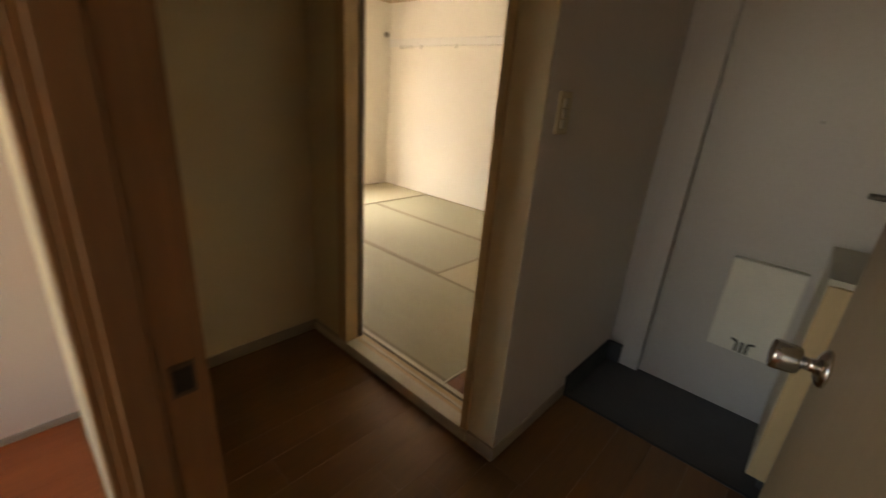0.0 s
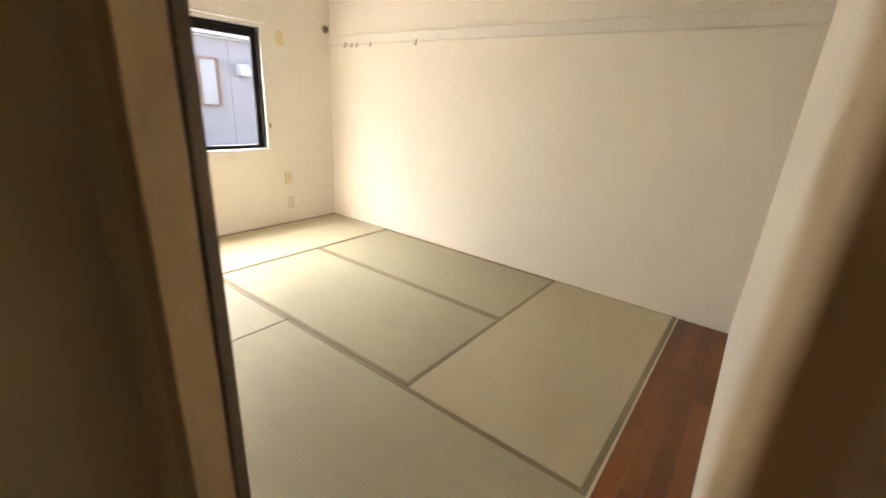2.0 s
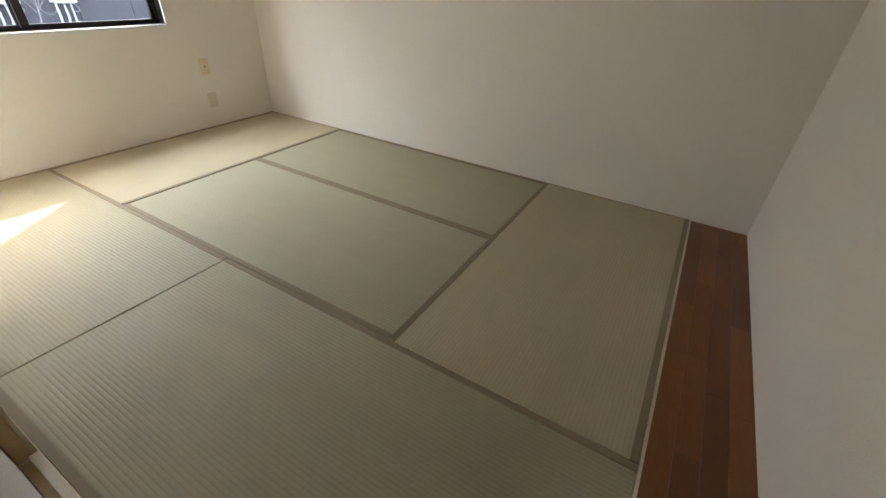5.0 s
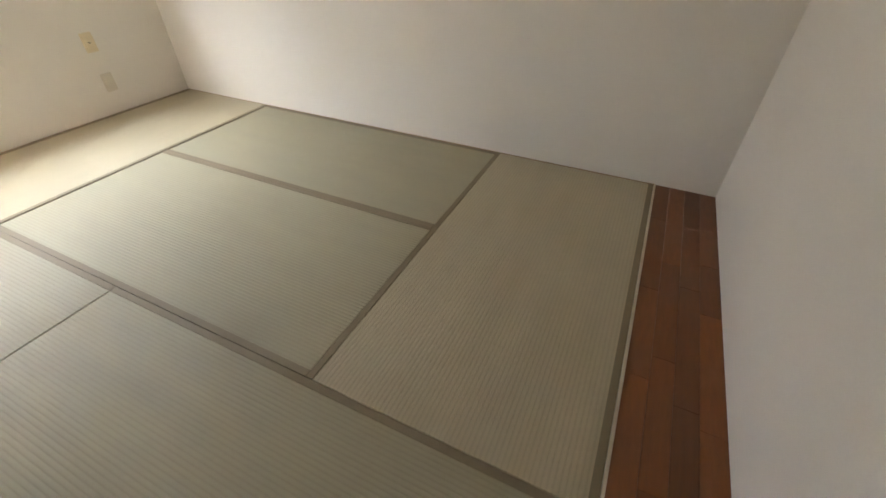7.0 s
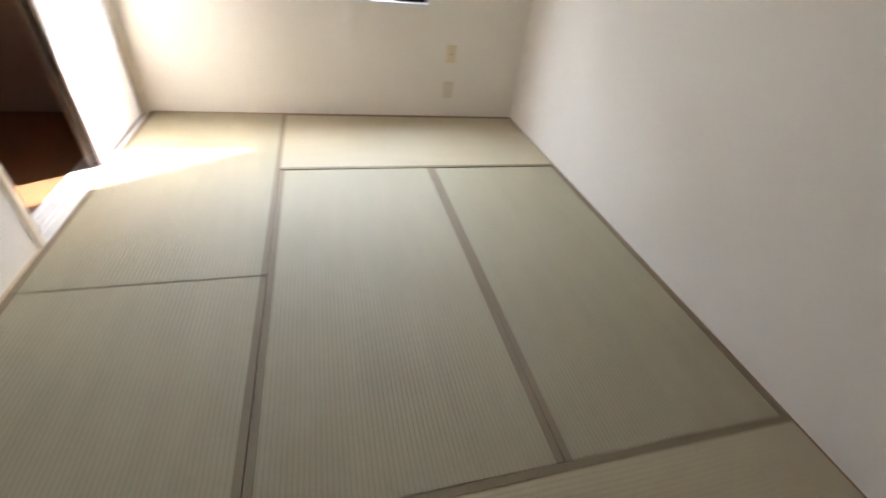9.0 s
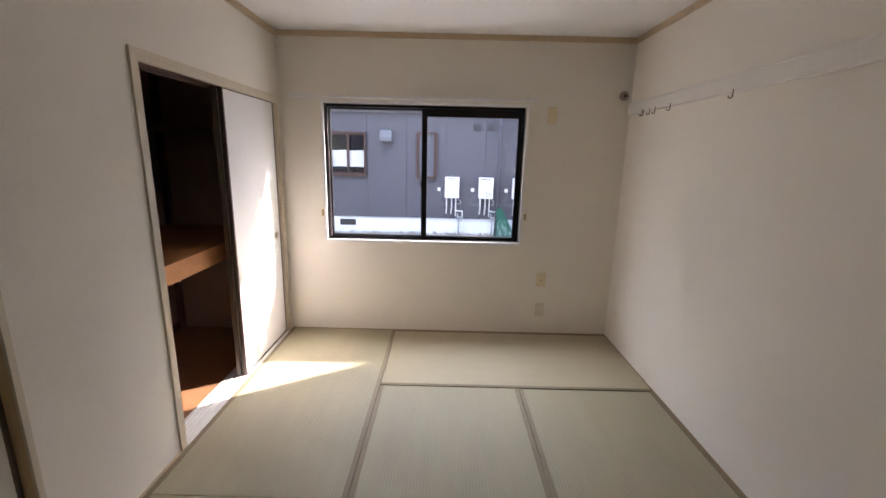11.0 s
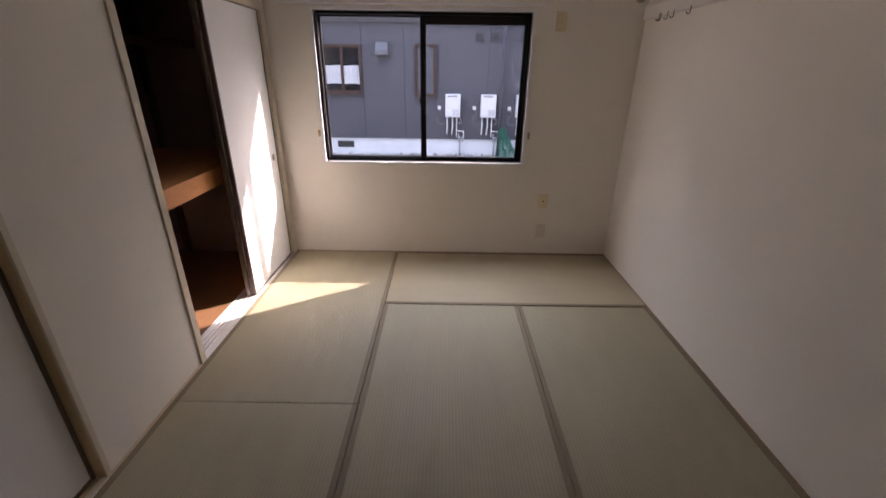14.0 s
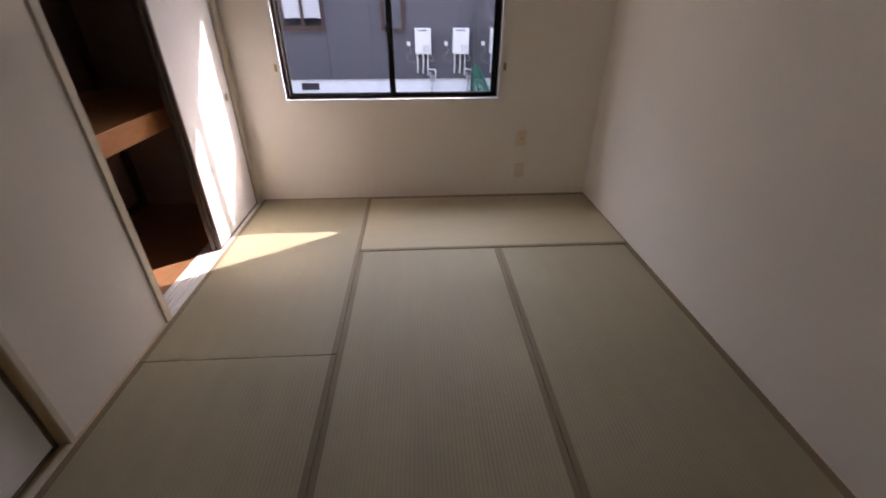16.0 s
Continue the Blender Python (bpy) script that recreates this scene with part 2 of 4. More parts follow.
# ---- builders ----
def bm_box(bm, lo, hi, bevel=0.0):
    vs = [bm.verts.new((x, y, z)) for x in (lo[0], hi[0]) for y in (lo[1], hi[1]) for z in (lo[2], hi[2])]
    fs = [(0, 1, 3, 2), (4, 6, 7, 5), (0, 4, 5, 1), (2, 3, 7, 6), (0, 2, 6, 4), (1, 5, 7, 3)]
    made = [bm.faces.new([vs[i] for i in f]) for f in fs]
    if bevel:
        es = list({e for f in made for e in f.edges})
        bmesh.ops.bevel(bm, geom=es, offset=bevel, segments=2, affect="EDGES", profile=0.5)


def bm_tube(bm, pts, r, sides=10, r_end=None, caps=True):
    """A round bar through the points, tapering to r_end."""
    pts = [Vector(p) for p in pts]
    rings = []
    side = None
    for i, p in enumerate(pts):
        d = (pts[min(i + 1, len(pts) - 1)] - pts[max(i - 1, 0)]).normalized()
        if side is None or side.cross(d).length < 1e-4:
            side = d.orthogonal().normalized()
        side = (side - d * side.dot(d)).normalized()
        up = d.cross(side)
        rad = r if r_end is None else r + (r_end - r) * i / (len(pts) - 1)
        rings.append([bm.verts.new(p + rad * (math.cos(a) * side + math.sin(a) * up)) for a in (2 * math.pi * k / sides for k in range(sides))])
    for a, b in zip(rings, rings[1:]):
        for k in range(sides):
            bm.faces.new((a[k], a[(k + 1) % sides], b[(k + 1) % sides], b[k]))
    if caps:
        bm.faces.new(rings[0][::-1])
        bm.faces.new(rings[-1])


def finish(bm, name, mat, parent=None, smooth=False):
    bmesh.ops.recalc_face_normals(bm, faces=bm.faces[:])
    me = bpy.data.meshes.new(name)
    if parent is not None:
        at = parent["at"] if "at" in parent else (0, 0, 0)
        bmesh.ops.translate(bm, verts=bm.verts[:], vec=(-at[0], -at[1], -at[2]))
    bm.to_mesh(me)
    bm.free()
    if smooth:
        for p in me.polygons:
            p.use_smooth = True
    me.materials.append(mat)
    ob = new(name, me)
    if parent is not None:
        ob.parent = parent
        ob["at"] = parent["at"]
    return ob


def solid(name, boxes, mat, parent=None, bevel=0.0):
    """One mesh of blocks given by their low and high corners in the world."""
    bm = bmesh.new()
    for lo, hi in boxes:
        bm_box(bm, lo, hi, bevel)
    return finish(bm, name, mat, parent)


def tube(name, pts, r, mat, parent=None, sides=12, r_end=None):
    bm = bmesh.new()
    bm_tube(bm, pts, r, sides, r_end)
    return finish(bm, name, mat, parent, True)


def base(name, at):
    ob = new(name)
    ob.location = at
    ob.empty_display_size = 0.1
    ob["at"] = tuple(at)
    return ob


def turned(name, centre, axis, profile, mat, parent=None, sides=24):
    """A turned body: profile pairs of (distance along the axis, radius)."""
    bm = bmesh.new()
    axis = Vector(axis).normalized()
    u = axis.orthogonal().normalized()
    v = axis.cross(u)
    rings = []
    for d, r in profile:
        rings.append([bm.verts.new(Vector(centre) + axis * d + r * (math.cos(a) * u + math.sin(a) * v)) for a in (2 * math.pi * k / sides for k in range(sides))])
    for a, b in zip(rings, rings[1:]):
        for k in range(sides):
            bm.faces.new((a[k], a[(k + 1) % sides], b[(k + 1) % sides], b[k]))
    bm.faces.new(rings[0][::-1])
    bm.faces.new(rings[-1])
    return finish(bm, name, mat, parent, True)


def structure(ob, label, category):
    return tagged(ob, label, category, kind="structure")


# ---- the tatami room: shell ----
WX, EX, SY, NY, TOP = 0.02, 2.682, -0.29, 3.65, 2.322
structure(solid("wall_east", [((EX, -0.385, -0.5), (2.80, 3.80, 2.5))], WALLPAPER), "white textured wallpaper wall with a hook rail", "wall")
structure(solid("wall_south", [((WX, -0.385, -0.5), (EX, SY, 2.5))], WALLPAPER), "plain white wallpaper wall", "wall")
structure(solid("wall_west", [
    ((-0.11, -0.385, -0.3), (WX, -0.262, 2.5)),
    ((-0.11, -0.262, 1.83), (WX, 1.46, 2.5)),
    ((-0.11, 0.630, -0.3), (-0.052, 1.456, 1.83)),
    ((-0.11, 1.46, -0.3), (WX, 2.135, 2.5)),
    ((-0.11, 2.135, 1.835), (WX, 3.60, 2.5)),
    ((-0.11, 3.60, -0.3), (WX, 3.65, 2.5))], WALLPAPER), "white wallpaper wall with closet and sliding door openings", "wall")
WIN = (0.362, 1.902, 0.778, 1.826)
structure(solid("wall_north", [
    ((-0.95, NY, -0.5), (WIN[0], 3.80, 2.5)),
    ((WIN[1], NY, -0.5), (EX, 3.75, 2.5)), ((WIN[1] + 0.09, 3.75, -0.5), (EX, 3.80, 2.5)),
    ((WIN[1], 3.75, -0.5), (WIN[1] + 0.09, 3.80, WIN[2] - 0.02)), ((WIN[1], 3.75, WIN[3] + 0.02), (WIN[1] + 0.09, 3.80, 2.5)),
    ((WIN[0], NY, -0.5), (WIN[1], 3.80, WIN[2])),
    ((WIN[0], NY, WIN[3]), (WIN[1], 3.80, 2.5))], WALLPAPER), "white wallpaper wall with a sliding window", "wall")
structure(solid("ceiling", [((-0.11, -0.385, TOP), (2.80, 3.80, 2.5))], CEILING), "white papered ceiling", "ceiling")
structure(solid("ceiling_trim", [
    ((WX, SY, 2.285), (EX, SY + 0.022, TOP)), ((WX, NY - 0.022, 2.285), (EX, NY, TOP)),
    ((WX, SY + 0.022, 2.285), (WX + 0.022, NY - 0.022, TOP)), ((EX - 0.022, SY + 0.022, 2.285), (EX, NY - 0.022, TOP))], TRIMWOOD, bevel=0.002),
    "pale wooden trim round the ceiling", "trim")
structure(solid("floor", [((-0.11, -0.385, -0.3), (2.80, 3.80, -0.052))], CLOSETPLY), "plywood subfloor under the mats", "floor")
structure(solid("roof", [((-3.6, -2.9, 2.5), (3.1, 4.0, 2.62))], OUTWALL), "flat slab above the rooms", "roof")

# thin edge strips between walls and mats
structure(solid("floor_edge_strip", [((WX, 1.46, -0.05), (0.034, 2.12, 0.002))], TRIMWOOD), "thin pale wooden strip along the mats", "trim")
structure(solid("floor_edge_strip_dark", [((0.034, NY - 0.012, -0.05), (EX, NY, 0.003)), ((EX - 0.008, 0.0, -0.05), (EX, NY - 0.012, 0.002))], EDGEWOOD),
          "thin brown wooden strip between mats and wall", "trim")


# ---- tatami mats ----
def tatami(x0, x1, y0, y1, lengthwise, lift=0.0):
    g = base("tatami_mat", ((x0 + x1) / 2, (y0 + y1) / 2, -0.05))
    tagged(g, "greenish beige woven rush mat with brown cloth borders", "tatami mat", "tatami mats covering the floor")
    e, b = 0.0014, 0.028
    bm = bmesh.new()
    bm_box(bm, (x0 + e, y0 + e, -0.05), (x1 - e, y1 - e, 0.0), 0.003)
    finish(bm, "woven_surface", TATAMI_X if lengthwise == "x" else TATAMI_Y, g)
    for k in (0, 1):
        if lengthwise == "x":
            lo, hi = (y0, y0 + b) if k == 0 else (y1 - b, y1)
            box = ((x0 + e, lo + e * 0.9, -0.045), (x1 - e, hi - e * 0.9, 0.0022))
        else:
            lo, hi = (x0, x0 + b) if k == 0 else (x1 - b, x1)
            box = ((lo + e * 0.9, y0 + e, -0.045), (hi - e * 0.9, y1 - e, 0.0022))
        solid("cloth_border", [box], HERI, g, 0.001)
    g.location.z += lift
    return g


XA, XB, XC, XD = 0.034, 0.908, 1.804, EX - 0.008
YA, YB, YM, YC, YD = 0.010, 0.912, 1.857, 2.772, NY - 0.012
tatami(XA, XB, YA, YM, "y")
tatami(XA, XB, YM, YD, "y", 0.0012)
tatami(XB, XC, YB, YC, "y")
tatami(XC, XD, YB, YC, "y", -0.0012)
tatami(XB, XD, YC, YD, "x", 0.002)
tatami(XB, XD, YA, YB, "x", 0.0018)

# ---- window ----
w = structure(base("window_1", (1.13, 3.70, WIN[2])), "two-pane dark aluminium sliding window with white casing", "window")
x0, x1, z0, z1 = WIN
solid("casing", [((x0 - 0.022, 3.638, z1), (x1 + 0.02, 3.711, z1 + 0.02)), ((x0 - 0.022, 3.636, z0 - 0.02), (x1 + 0.02, 3.711, z0)),
                 ((x0 - 0.022, 3.638, z0), (x0, 3.711, z1)), ((x1, 3.638, z0), (x1 + 0.02, 3.711, z1))], WHITEPAINT, w, 0.0015)
solid("frame", [((x0, 3.712, z0), (x0 + 0.007, 3.80, z1)), ((x1 - 0.014, 3.712, z0), (x1, 3.75, z1)),
                ((x0 + 0.007, 3.712, z0), (x1 - 0.014, 3.80, z0 + 0.008)), ((x0 + 0.007, 3.712, z1 - 0.018), (x1 - 0.014, 3.80, z1)),
                ((x0 + 0.007, 3.714, z0 + 0.008), (x1 - 0.014, 3.717, z0 + 0.014)), ((x0 + 0.007, 3.748, z0 + 0.008), (x1 - 0.014, 3.752, z0 + 0.014))], BRONZE, w, 0.001)


def sash(a, b, lo, hi, y, top, stile_a, stile_b, bottom):
    s = solid("sash", [((a, y, lo), (a + stile_a, y + 0.026, hi)), ((b - stile_b, y, lo), (b, y + 0.026, hi)),
                       ((a + stile_a, y, lo), (b - stile_b, y + 0.026, lo + bottom)), ((a + stile_a, y, hi - top), (b - stile_b, y + 0.026, hi))], BRONZE, w, 0.0015)
    p = solid("pane", [((a + stile_a - 0.004, y + 0.010, lo + bottom - 0.004), (b - stile_b + 0.004, y + 0.014, hi - top + 0.004))], GLASS, s)
    p.visible_shadow = False
    return s


sash(1.108, x1 - 0.016, z0 + 0.010, z1 - 0.02, 3.719, 0.058, 0.042, 0.028, 0.020)
sash(x0 + 0.008, 1.140, z0 + 0.010, z1 - 0.02, 3.755, 0.012, 0.011, 0.036, 0.014)
solid("latch", [((1.096, 3.722, 1.205), (1.116, 3.748, 1.250)), ((1.110, 3.702, 1.215), (1.128, 3.719, 1.262)), ((1.098, 3.696, 1.238), (1.118, 3.706, 1.252))], BRONZE, w, 0.003)

# curtain rail and tie-back hooks
cr = tagged(base("curtain_rail", (1.04, NY, 1.868)), "slim white curtain rail above the window", "curtain rail")
solid("rail", [((0.112, 3.607, 1.858), (1.975, 3.632, 1.876))], WHITEPAINT, cr, 0.003)
for x in (0.14, 0.72, 1.32, 1.92):
    solid("bracket", [((x, 3.612, 1.862), (x + 0.025, NY, 1.884))], WHITEPAINT, cr, 0.002)
for x in (0.106, 1.969):
    solid("end_cap", [((x, 3.604, 1.855), (x + 0.012, 3.635, 1.879))], WHITEPLASTIC, cr, 0.002)
for x in (0.326, 1.942):
    k = tagged(base("tieback_hook", (x, NY, 0.985)), "small brass curtain tie-back hook on the wall", "hook", "curtain tie-back hooks")
    solid("plate", [((x - 0.009, 3.643, 0.965), (x + 0.009, NY, 1.015))], BRASS, k, 0.002)
    tube("prong", [(x, 3.645, 0.985), (x, 3.628, 0.98), (x, 3.622, 0.99), (x, 3.622, 1.0)], 0.0038, BRASS, k, 8)


# ---- wall plates ----
def plate(name, label, lo, hi, mat, slots=()):
    g = tagged(base(name, ((lo[0] + hi[0]) / 2, NY, lo[1])), label, "wall plate")
    solid("cover", [((lo[0], NY - 0.008, lo[1]), (hi[0], NY, hi[1]))], mat, g, 0.003)
    for i, (cx, cz, sx, sz, m) in enumerate(slots):
        solid("insert", [((cx - sx, NY - 0.0105, cz - sz), (cx + sx, NY - 0.006, cz + sz))], m, g, 0.001)
    return g


plate("power_outlet", "yellowed power outlet high beside the window", (2.062, 1.708), (2.137, 1.832), IVORY,
      [(2.100, 1.770, 0.022, 0.034, IVORY), (2.094, 1.772, 0.0015, 0.006, DARKHOLE), (2.106, 1.772, 0.0015, 0.006, DARKHOLE)])
plate("antenna_outlet", "yellowed aerial outlet plate on the wall", (2.072, 0.410), (2.147, 0.530), IVORY,
      [(2.110, 0.470, 0.020, 0.034, IVORY), (2.110, 0.470, 0.007, 0.007, DARKHOLE)])
plate("blank_plate", "off-white blank wall plate low on the wall", (2.078, 0.150), (2.153, 0.270), OLDWHITE,
      [(2.116, 0.210, 0.022, 0.036, OLDWHITE)])
v = tagged(base("pipe_sleeve_cap", (2.622, NY, 1.922)), "round grey-brown cap over a pipe sleeve", "vent cap")
turned("cap", (2.622, NY, 1.922), (0, -1, 0), [(0, 0.034), (0.012, 0.034), (0.020, 0.030), (0.024, 0.018), (0.025, 0.004)], CAPBROWN, v)
turned("hub", (2.622, NY - 0.022, 1.922), (0, -1, 0), [(0, 0.012), (0.008, 0.010), (0.010, 0.003)], BROWNALU, v, 12)

# ---- hook rail on the east wall ----
r = tagged(base("hook_rail", (EX, 1.7, 1.785)), "long white picture rail along the wall", "picture rail")
solid("board", [((EX - 0.016, SY, 1.795), (EX, NY, 1.868)), ((EX - 0.021, SY, 1.862), (EX, NY, 1.872)), ((EX - 0.021, SY, 1.785), (EX, NY, 1.797))], RAILPAINT, r, 0.002)


def rail_hook(y):
    g = tagged(base("rail_hook", (EX - 0.024, y, 1.79)), "small dark metal hook hanging from the rail", "hook", "hooks on the picture rail")
    bm = bmesh.new()
    bm_box(bm, (EX - 0.0245, y - 0.0045, 1.766), (EX - 0.0215, y + 0.0045, 1.800), 0.001)
    bm_tube(bm, [(EX - 0.023, y, 1.770), (EX - 0.025, y, 1.761), (EX - 0.032, y, 1.757), (EX - 0.040, y, 1.759), (EX - 0.044, y, 1.768)], 0.0028, 8)
    finish(bm, "hook_body", HOOKMETAL, g, True)


for y in (3.392, 3.372, 3.285, 3.21, 3.022, 2.452):
    rail_hook(y)

# ---- closet ----
CY0, CY1 = 2.135, 3.60
structure(solid("closet_casing", [
    ((-0.112, CY0, 0.0), (0.030, CY0 + 0.032, 1.835)), ((-0.112, CY1 - 0.036, 0.0), (0.030, CY1, 1.835)),
    ((0.014, CY0 + 0.032, 1.809), (0.030, CY1 - 0.036, 1.835)),
    ((WX, CY0 - 0.012, 0.0), (0.031, CY0, 1.86)), ((WX, CY1, 0.0), (0.031, CY1 + 0.012, 1.86)), ((WX, CY0, 1.835), (0.031, CY1, 1.86))], CASEWOOD, bevel=0.0015),
    "cream wooden casing round the closet opening", "trim")
structure(solid("closet_head_track", [((-0.112, CY0 + 0.032, 1.822), (0.014, CY1 - 0.036, 1.835)), ((-0.112, CY0 + 0.032, 1.809), (-0.098, CY1 - 0.036, 1.822)), ((-0.020, CY0 + 0.032, 1.812), (-0.0165, CY1 - 0.036, 1.822))], CLOSETDARK), "dark grooved head track of the closet doors", "trim")
structure(solid("closet_sill", [((-0.112, CY0 + 0.032, -0.05), (0.033, CY1 - 0.036, -0.001))] + [((x, CY0 + 0.032, -0.001), (x + wd, CY1 - 0.036, 0.0035)) for x, wd in ((-0.112, 0.022), (-0.072, 0.010), (-0.042, 0.006), (-0.018, 0.008), (0.012, 0.021))], WHITEPLASTIC),
          "white grooved sill of the closet doors", "sill")
structure(solid("closet_walls", [
    ((-0.95, 2.05, -0.3), (-0.112, 2.112, 2.335)), ((-0.95, 3.62, -0.3), (-0.112, 3.65, 2.335)),
    ((-0.95, 2.112, -0.3), (-0.90, 3.62, 2.335)), ((-0.90, 2.112, 2.28), (-0.112, 3.62, 2.335))], CLOSETBACK), "brown boards inside the closet", "wall")
structure(solid("closet_floor", [((-0.90, 2.112, -0.05), (-0.112, 3.62, -0.006))], CLOSETFLOOR), "dark orange-brown plywood closet floor", "floor")
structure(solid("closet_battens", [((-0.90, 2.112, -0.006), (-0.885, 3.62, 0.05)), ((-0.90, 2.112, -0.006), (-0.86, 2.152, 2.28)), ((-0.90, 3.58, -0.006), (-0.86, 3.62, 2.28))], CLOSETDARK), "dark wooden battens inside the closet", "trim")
sh = tagged(base("closet_shelf", (-0.5, 2.85, 0.765)), "orange plywood closet shelf with a thick front rail", "shelf")
solid("board", [((-0.90, 2.112, 0.852), (-0.155, 3.62, 0.872))], CLOSETPLY, sh, 0.001)
solid("front_rail", [((-0.160, 2.112, 0.765), (-0.118, 3.62, 0.874))], CLOSETPLY, sh, 0.003)
sh = tagged(base("upper_shelf", (-0.7, 2.85, 1.56)), "dark narrow upper shelf inside the closet", "shelf")
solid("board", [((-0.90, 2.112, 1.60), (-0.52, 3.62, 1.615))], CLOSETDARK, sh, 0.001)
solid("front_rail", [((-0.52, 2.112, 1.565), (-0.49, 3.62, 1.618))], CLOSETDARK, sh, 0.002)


def fusuma(name, label, x, ya, yb, ztop, pull_y, edge, group, faces=(1,), e=0.018):
    """A papered sliding door in the plane x, thickness 26 mm, with a dark slim frame."""
    g = tagged(base(name, (x, (ya + yb) / 2, 0.004)), label, "sliding door", group)
    t = 0.013
    solid("paper_panel", [((x - t + 0.003, ya + e, 0.004 + e), (x + t - 0.003, yb - e, ztop - e))], FUSUMA, g)
    solid("frame", [((x - t, ya, 0.004), (x + t, ya + e, ztop)), ((x - t, yb - e, 0.004), (x + t, yb, ztop)),
                    ((x - t, ya + e, 0.004), (x + t, yb - e, 0.004 + e)), ((x - t, ya + e, ztop - e), (x + t, yb - e, ztop))], edge, g, 0.002)
    for s in faces:
        turned("pull", (x + s * (t - 0.004), pull_y, 0.83), (s, 0, 0), [(0, 0.026), (0.003, 0.026), (0.0045, 0.022), (0.002, 0.019), (0.0012, 0.004)], CHROME, g)
    return g


fusuma("closet_door", "white papered closet sliding door with dark frame", -0.001, 2.846, 3.562, 1.817, 3.482, DARKLACQUER, "closet sliding doors", (1,), 0.014)
fusuma("closet_door", "white papered closet sliding door stacked behind", -0.032, 2.832, 3.548, 1.817, 2.895, DARKLACQUER, "closet sliding doors", (1,), 0.014)

# ---- doorway between hall and tatami room ----
structure(solid("doorway_frame", [
    ((-0.124, 0.560, 0.008), (-0.050, 0.630, 1.83)), ((-0.124, -0.262, 0.008), (0.030, -0.230, 1.83)),
    ((-0.124, -0.230, 1.80), (0.030, 0.560, 1.83)), ((-0.049, 0.560, 1.80), (0.030, 1.455, 1.83)),
    ((-0.046, 1.455, 0.0), (0.0205, 1.4605, 1.80))], JAMBWOOD, bevel=0.0015), "tan wooden frame of the sliding doorway", "door frame")
structure(solid("doorway_casing", [((0.0205, 1.454, 0.0), (0.031, 1.476, 1.86)), ((0.0205, -0.262, 1.83), (0.031, 1.454, 1.86))], CASEWOOD, bevel=0.0015), "cream casing beside the sliding door", "trim")
structure(solid("doorway_sill", [((-0.128, -0.262, -0.045), (0.032, 1.455, -0.006))] + [((a, -0.230, -0.006), (b, 0.560 if a < -0.05 else 1.455, 0.008)) for a, b in ((-0.128, -0.066), (0.008, 0.033))], CASEWOOD, bevel=0.001),
          "pale wooden sill with a door groove", "sill")
structure(solid("sill_groove", [((-0.0655, -0.2295, -0.007), (0.0075, 1.4545, -0.0045))], JAMBWOOD), "tan groove strip of the door sill", "trim")
structure(solid("sill_slide_strip", [((-0.034, -0.229, -0.0065), (-0.020, 0.555, -0.0025))], CASEWOOD), "pale slide strip in the sill groove", "trim")
fusuma("entry_sliding_door", "papered sliding door pushed open beside the doorway", -0.027, 0.566, 1.453, 1.80, 0.65, DOORSTILE, "", (1,))

# ---- hall, entry and the living room behind ----
HZ, GZ = -0.045, -0.068
structure(solid("hall_wall_north", [((-1.163, 0.87, -0.3), (-0.11, 0.99, 2.5))], HALLPAPER), "beige hall wallpaper wall, warm light in its colour", "wall")
structure(solid("hall_wall_corner", [((-0.113, -0.388, HZ), (-0.1105, -0.262, 2.3)), ((-0.113, 0.630, HZ), (-0.1105, 0.87, 2.3)), ((-0.113, -0.262, 1.83), (-0.1105, 0.630, 2.3))], HALLPAPER), "beige wallpaper beside the doorway, warm light in its colour", "wall")
structure(solid("entry_side_wall", [((-0.1105, -0.388, GZ), (1.0, -0.3855, 2.3))], ENTRYPAPER), "grey-white wallpaper wall beside the entry", "wall")
structure(solid("hall_wall_south", [((-1.05, -1.62, -0.3), (1.12, -1.50, 2.5))], HALLPAPER), "beige wallpaper wall behind the door, warm light in its colour", "wall")
structure(solid("hall_ceiling", [((-3.4, -2.7, 2.30), (-0.11, 0.99, 2.5)), ((-0.11, -1.62, 2.30), (1.12, -0.385, 2.5))], CEILING), "white papered hall ceiling", "ceiling")
structure(solid("partition_wall", [((-1.163, -0.375, -0.3), (-1.05, 0.87, 2.3)), ((-1.163, -2.7, -0.3), (-1.05, -1.275, 2.3)), ((-1.163, -1.275, 2.02), (-1.05, -0.375, 2.3))], HALLPAPER), "wallpaper partition with the hall doorway", "wall")
# unseen gap in the west wall, added to let sky light into the hall
structure(solid("living_walls", [((-3.4, 0.87, -0.3), (-1.163, 0.99, 2.5)), ((-3.52, -2.82, -0.3), (-1.05, -2.7, 2.5)), ((-3.52, -2.7, -0.3), (-3.40, -0.75, 2.5)), ((-3.52, 0.35, -0.3), (-3.40, 0.99, 2.5)),
                                 ((-3.52, -0.75, 2.1), (-3.40, 0.35, 2.5)), ((-3.52, -0.75, -0.3), (-3.40, 0.35, 0.35))], LIVINGPAPER), "plain living room walls, pinkish floor bounce in their colour", "wall")
structure(solid("entry_wall", [((1.0, -0.55, -0.3), (1.12, -0.385, 2.5)), ((1.0, -1.62, -0.3), (1.12, -1.345, 2.5)), ((1.0, -1.345, 1.93), (1.12, -0.55, 2.5))], HALLPAPER), "wall round the entrance door", "wall")
structure(solid("genkan_floor", [((0.462, -1.50, -0.3), (1.12, -0.388, GZ))], GENKAN), "dark grey vinyl entry floor one step down", "floor")
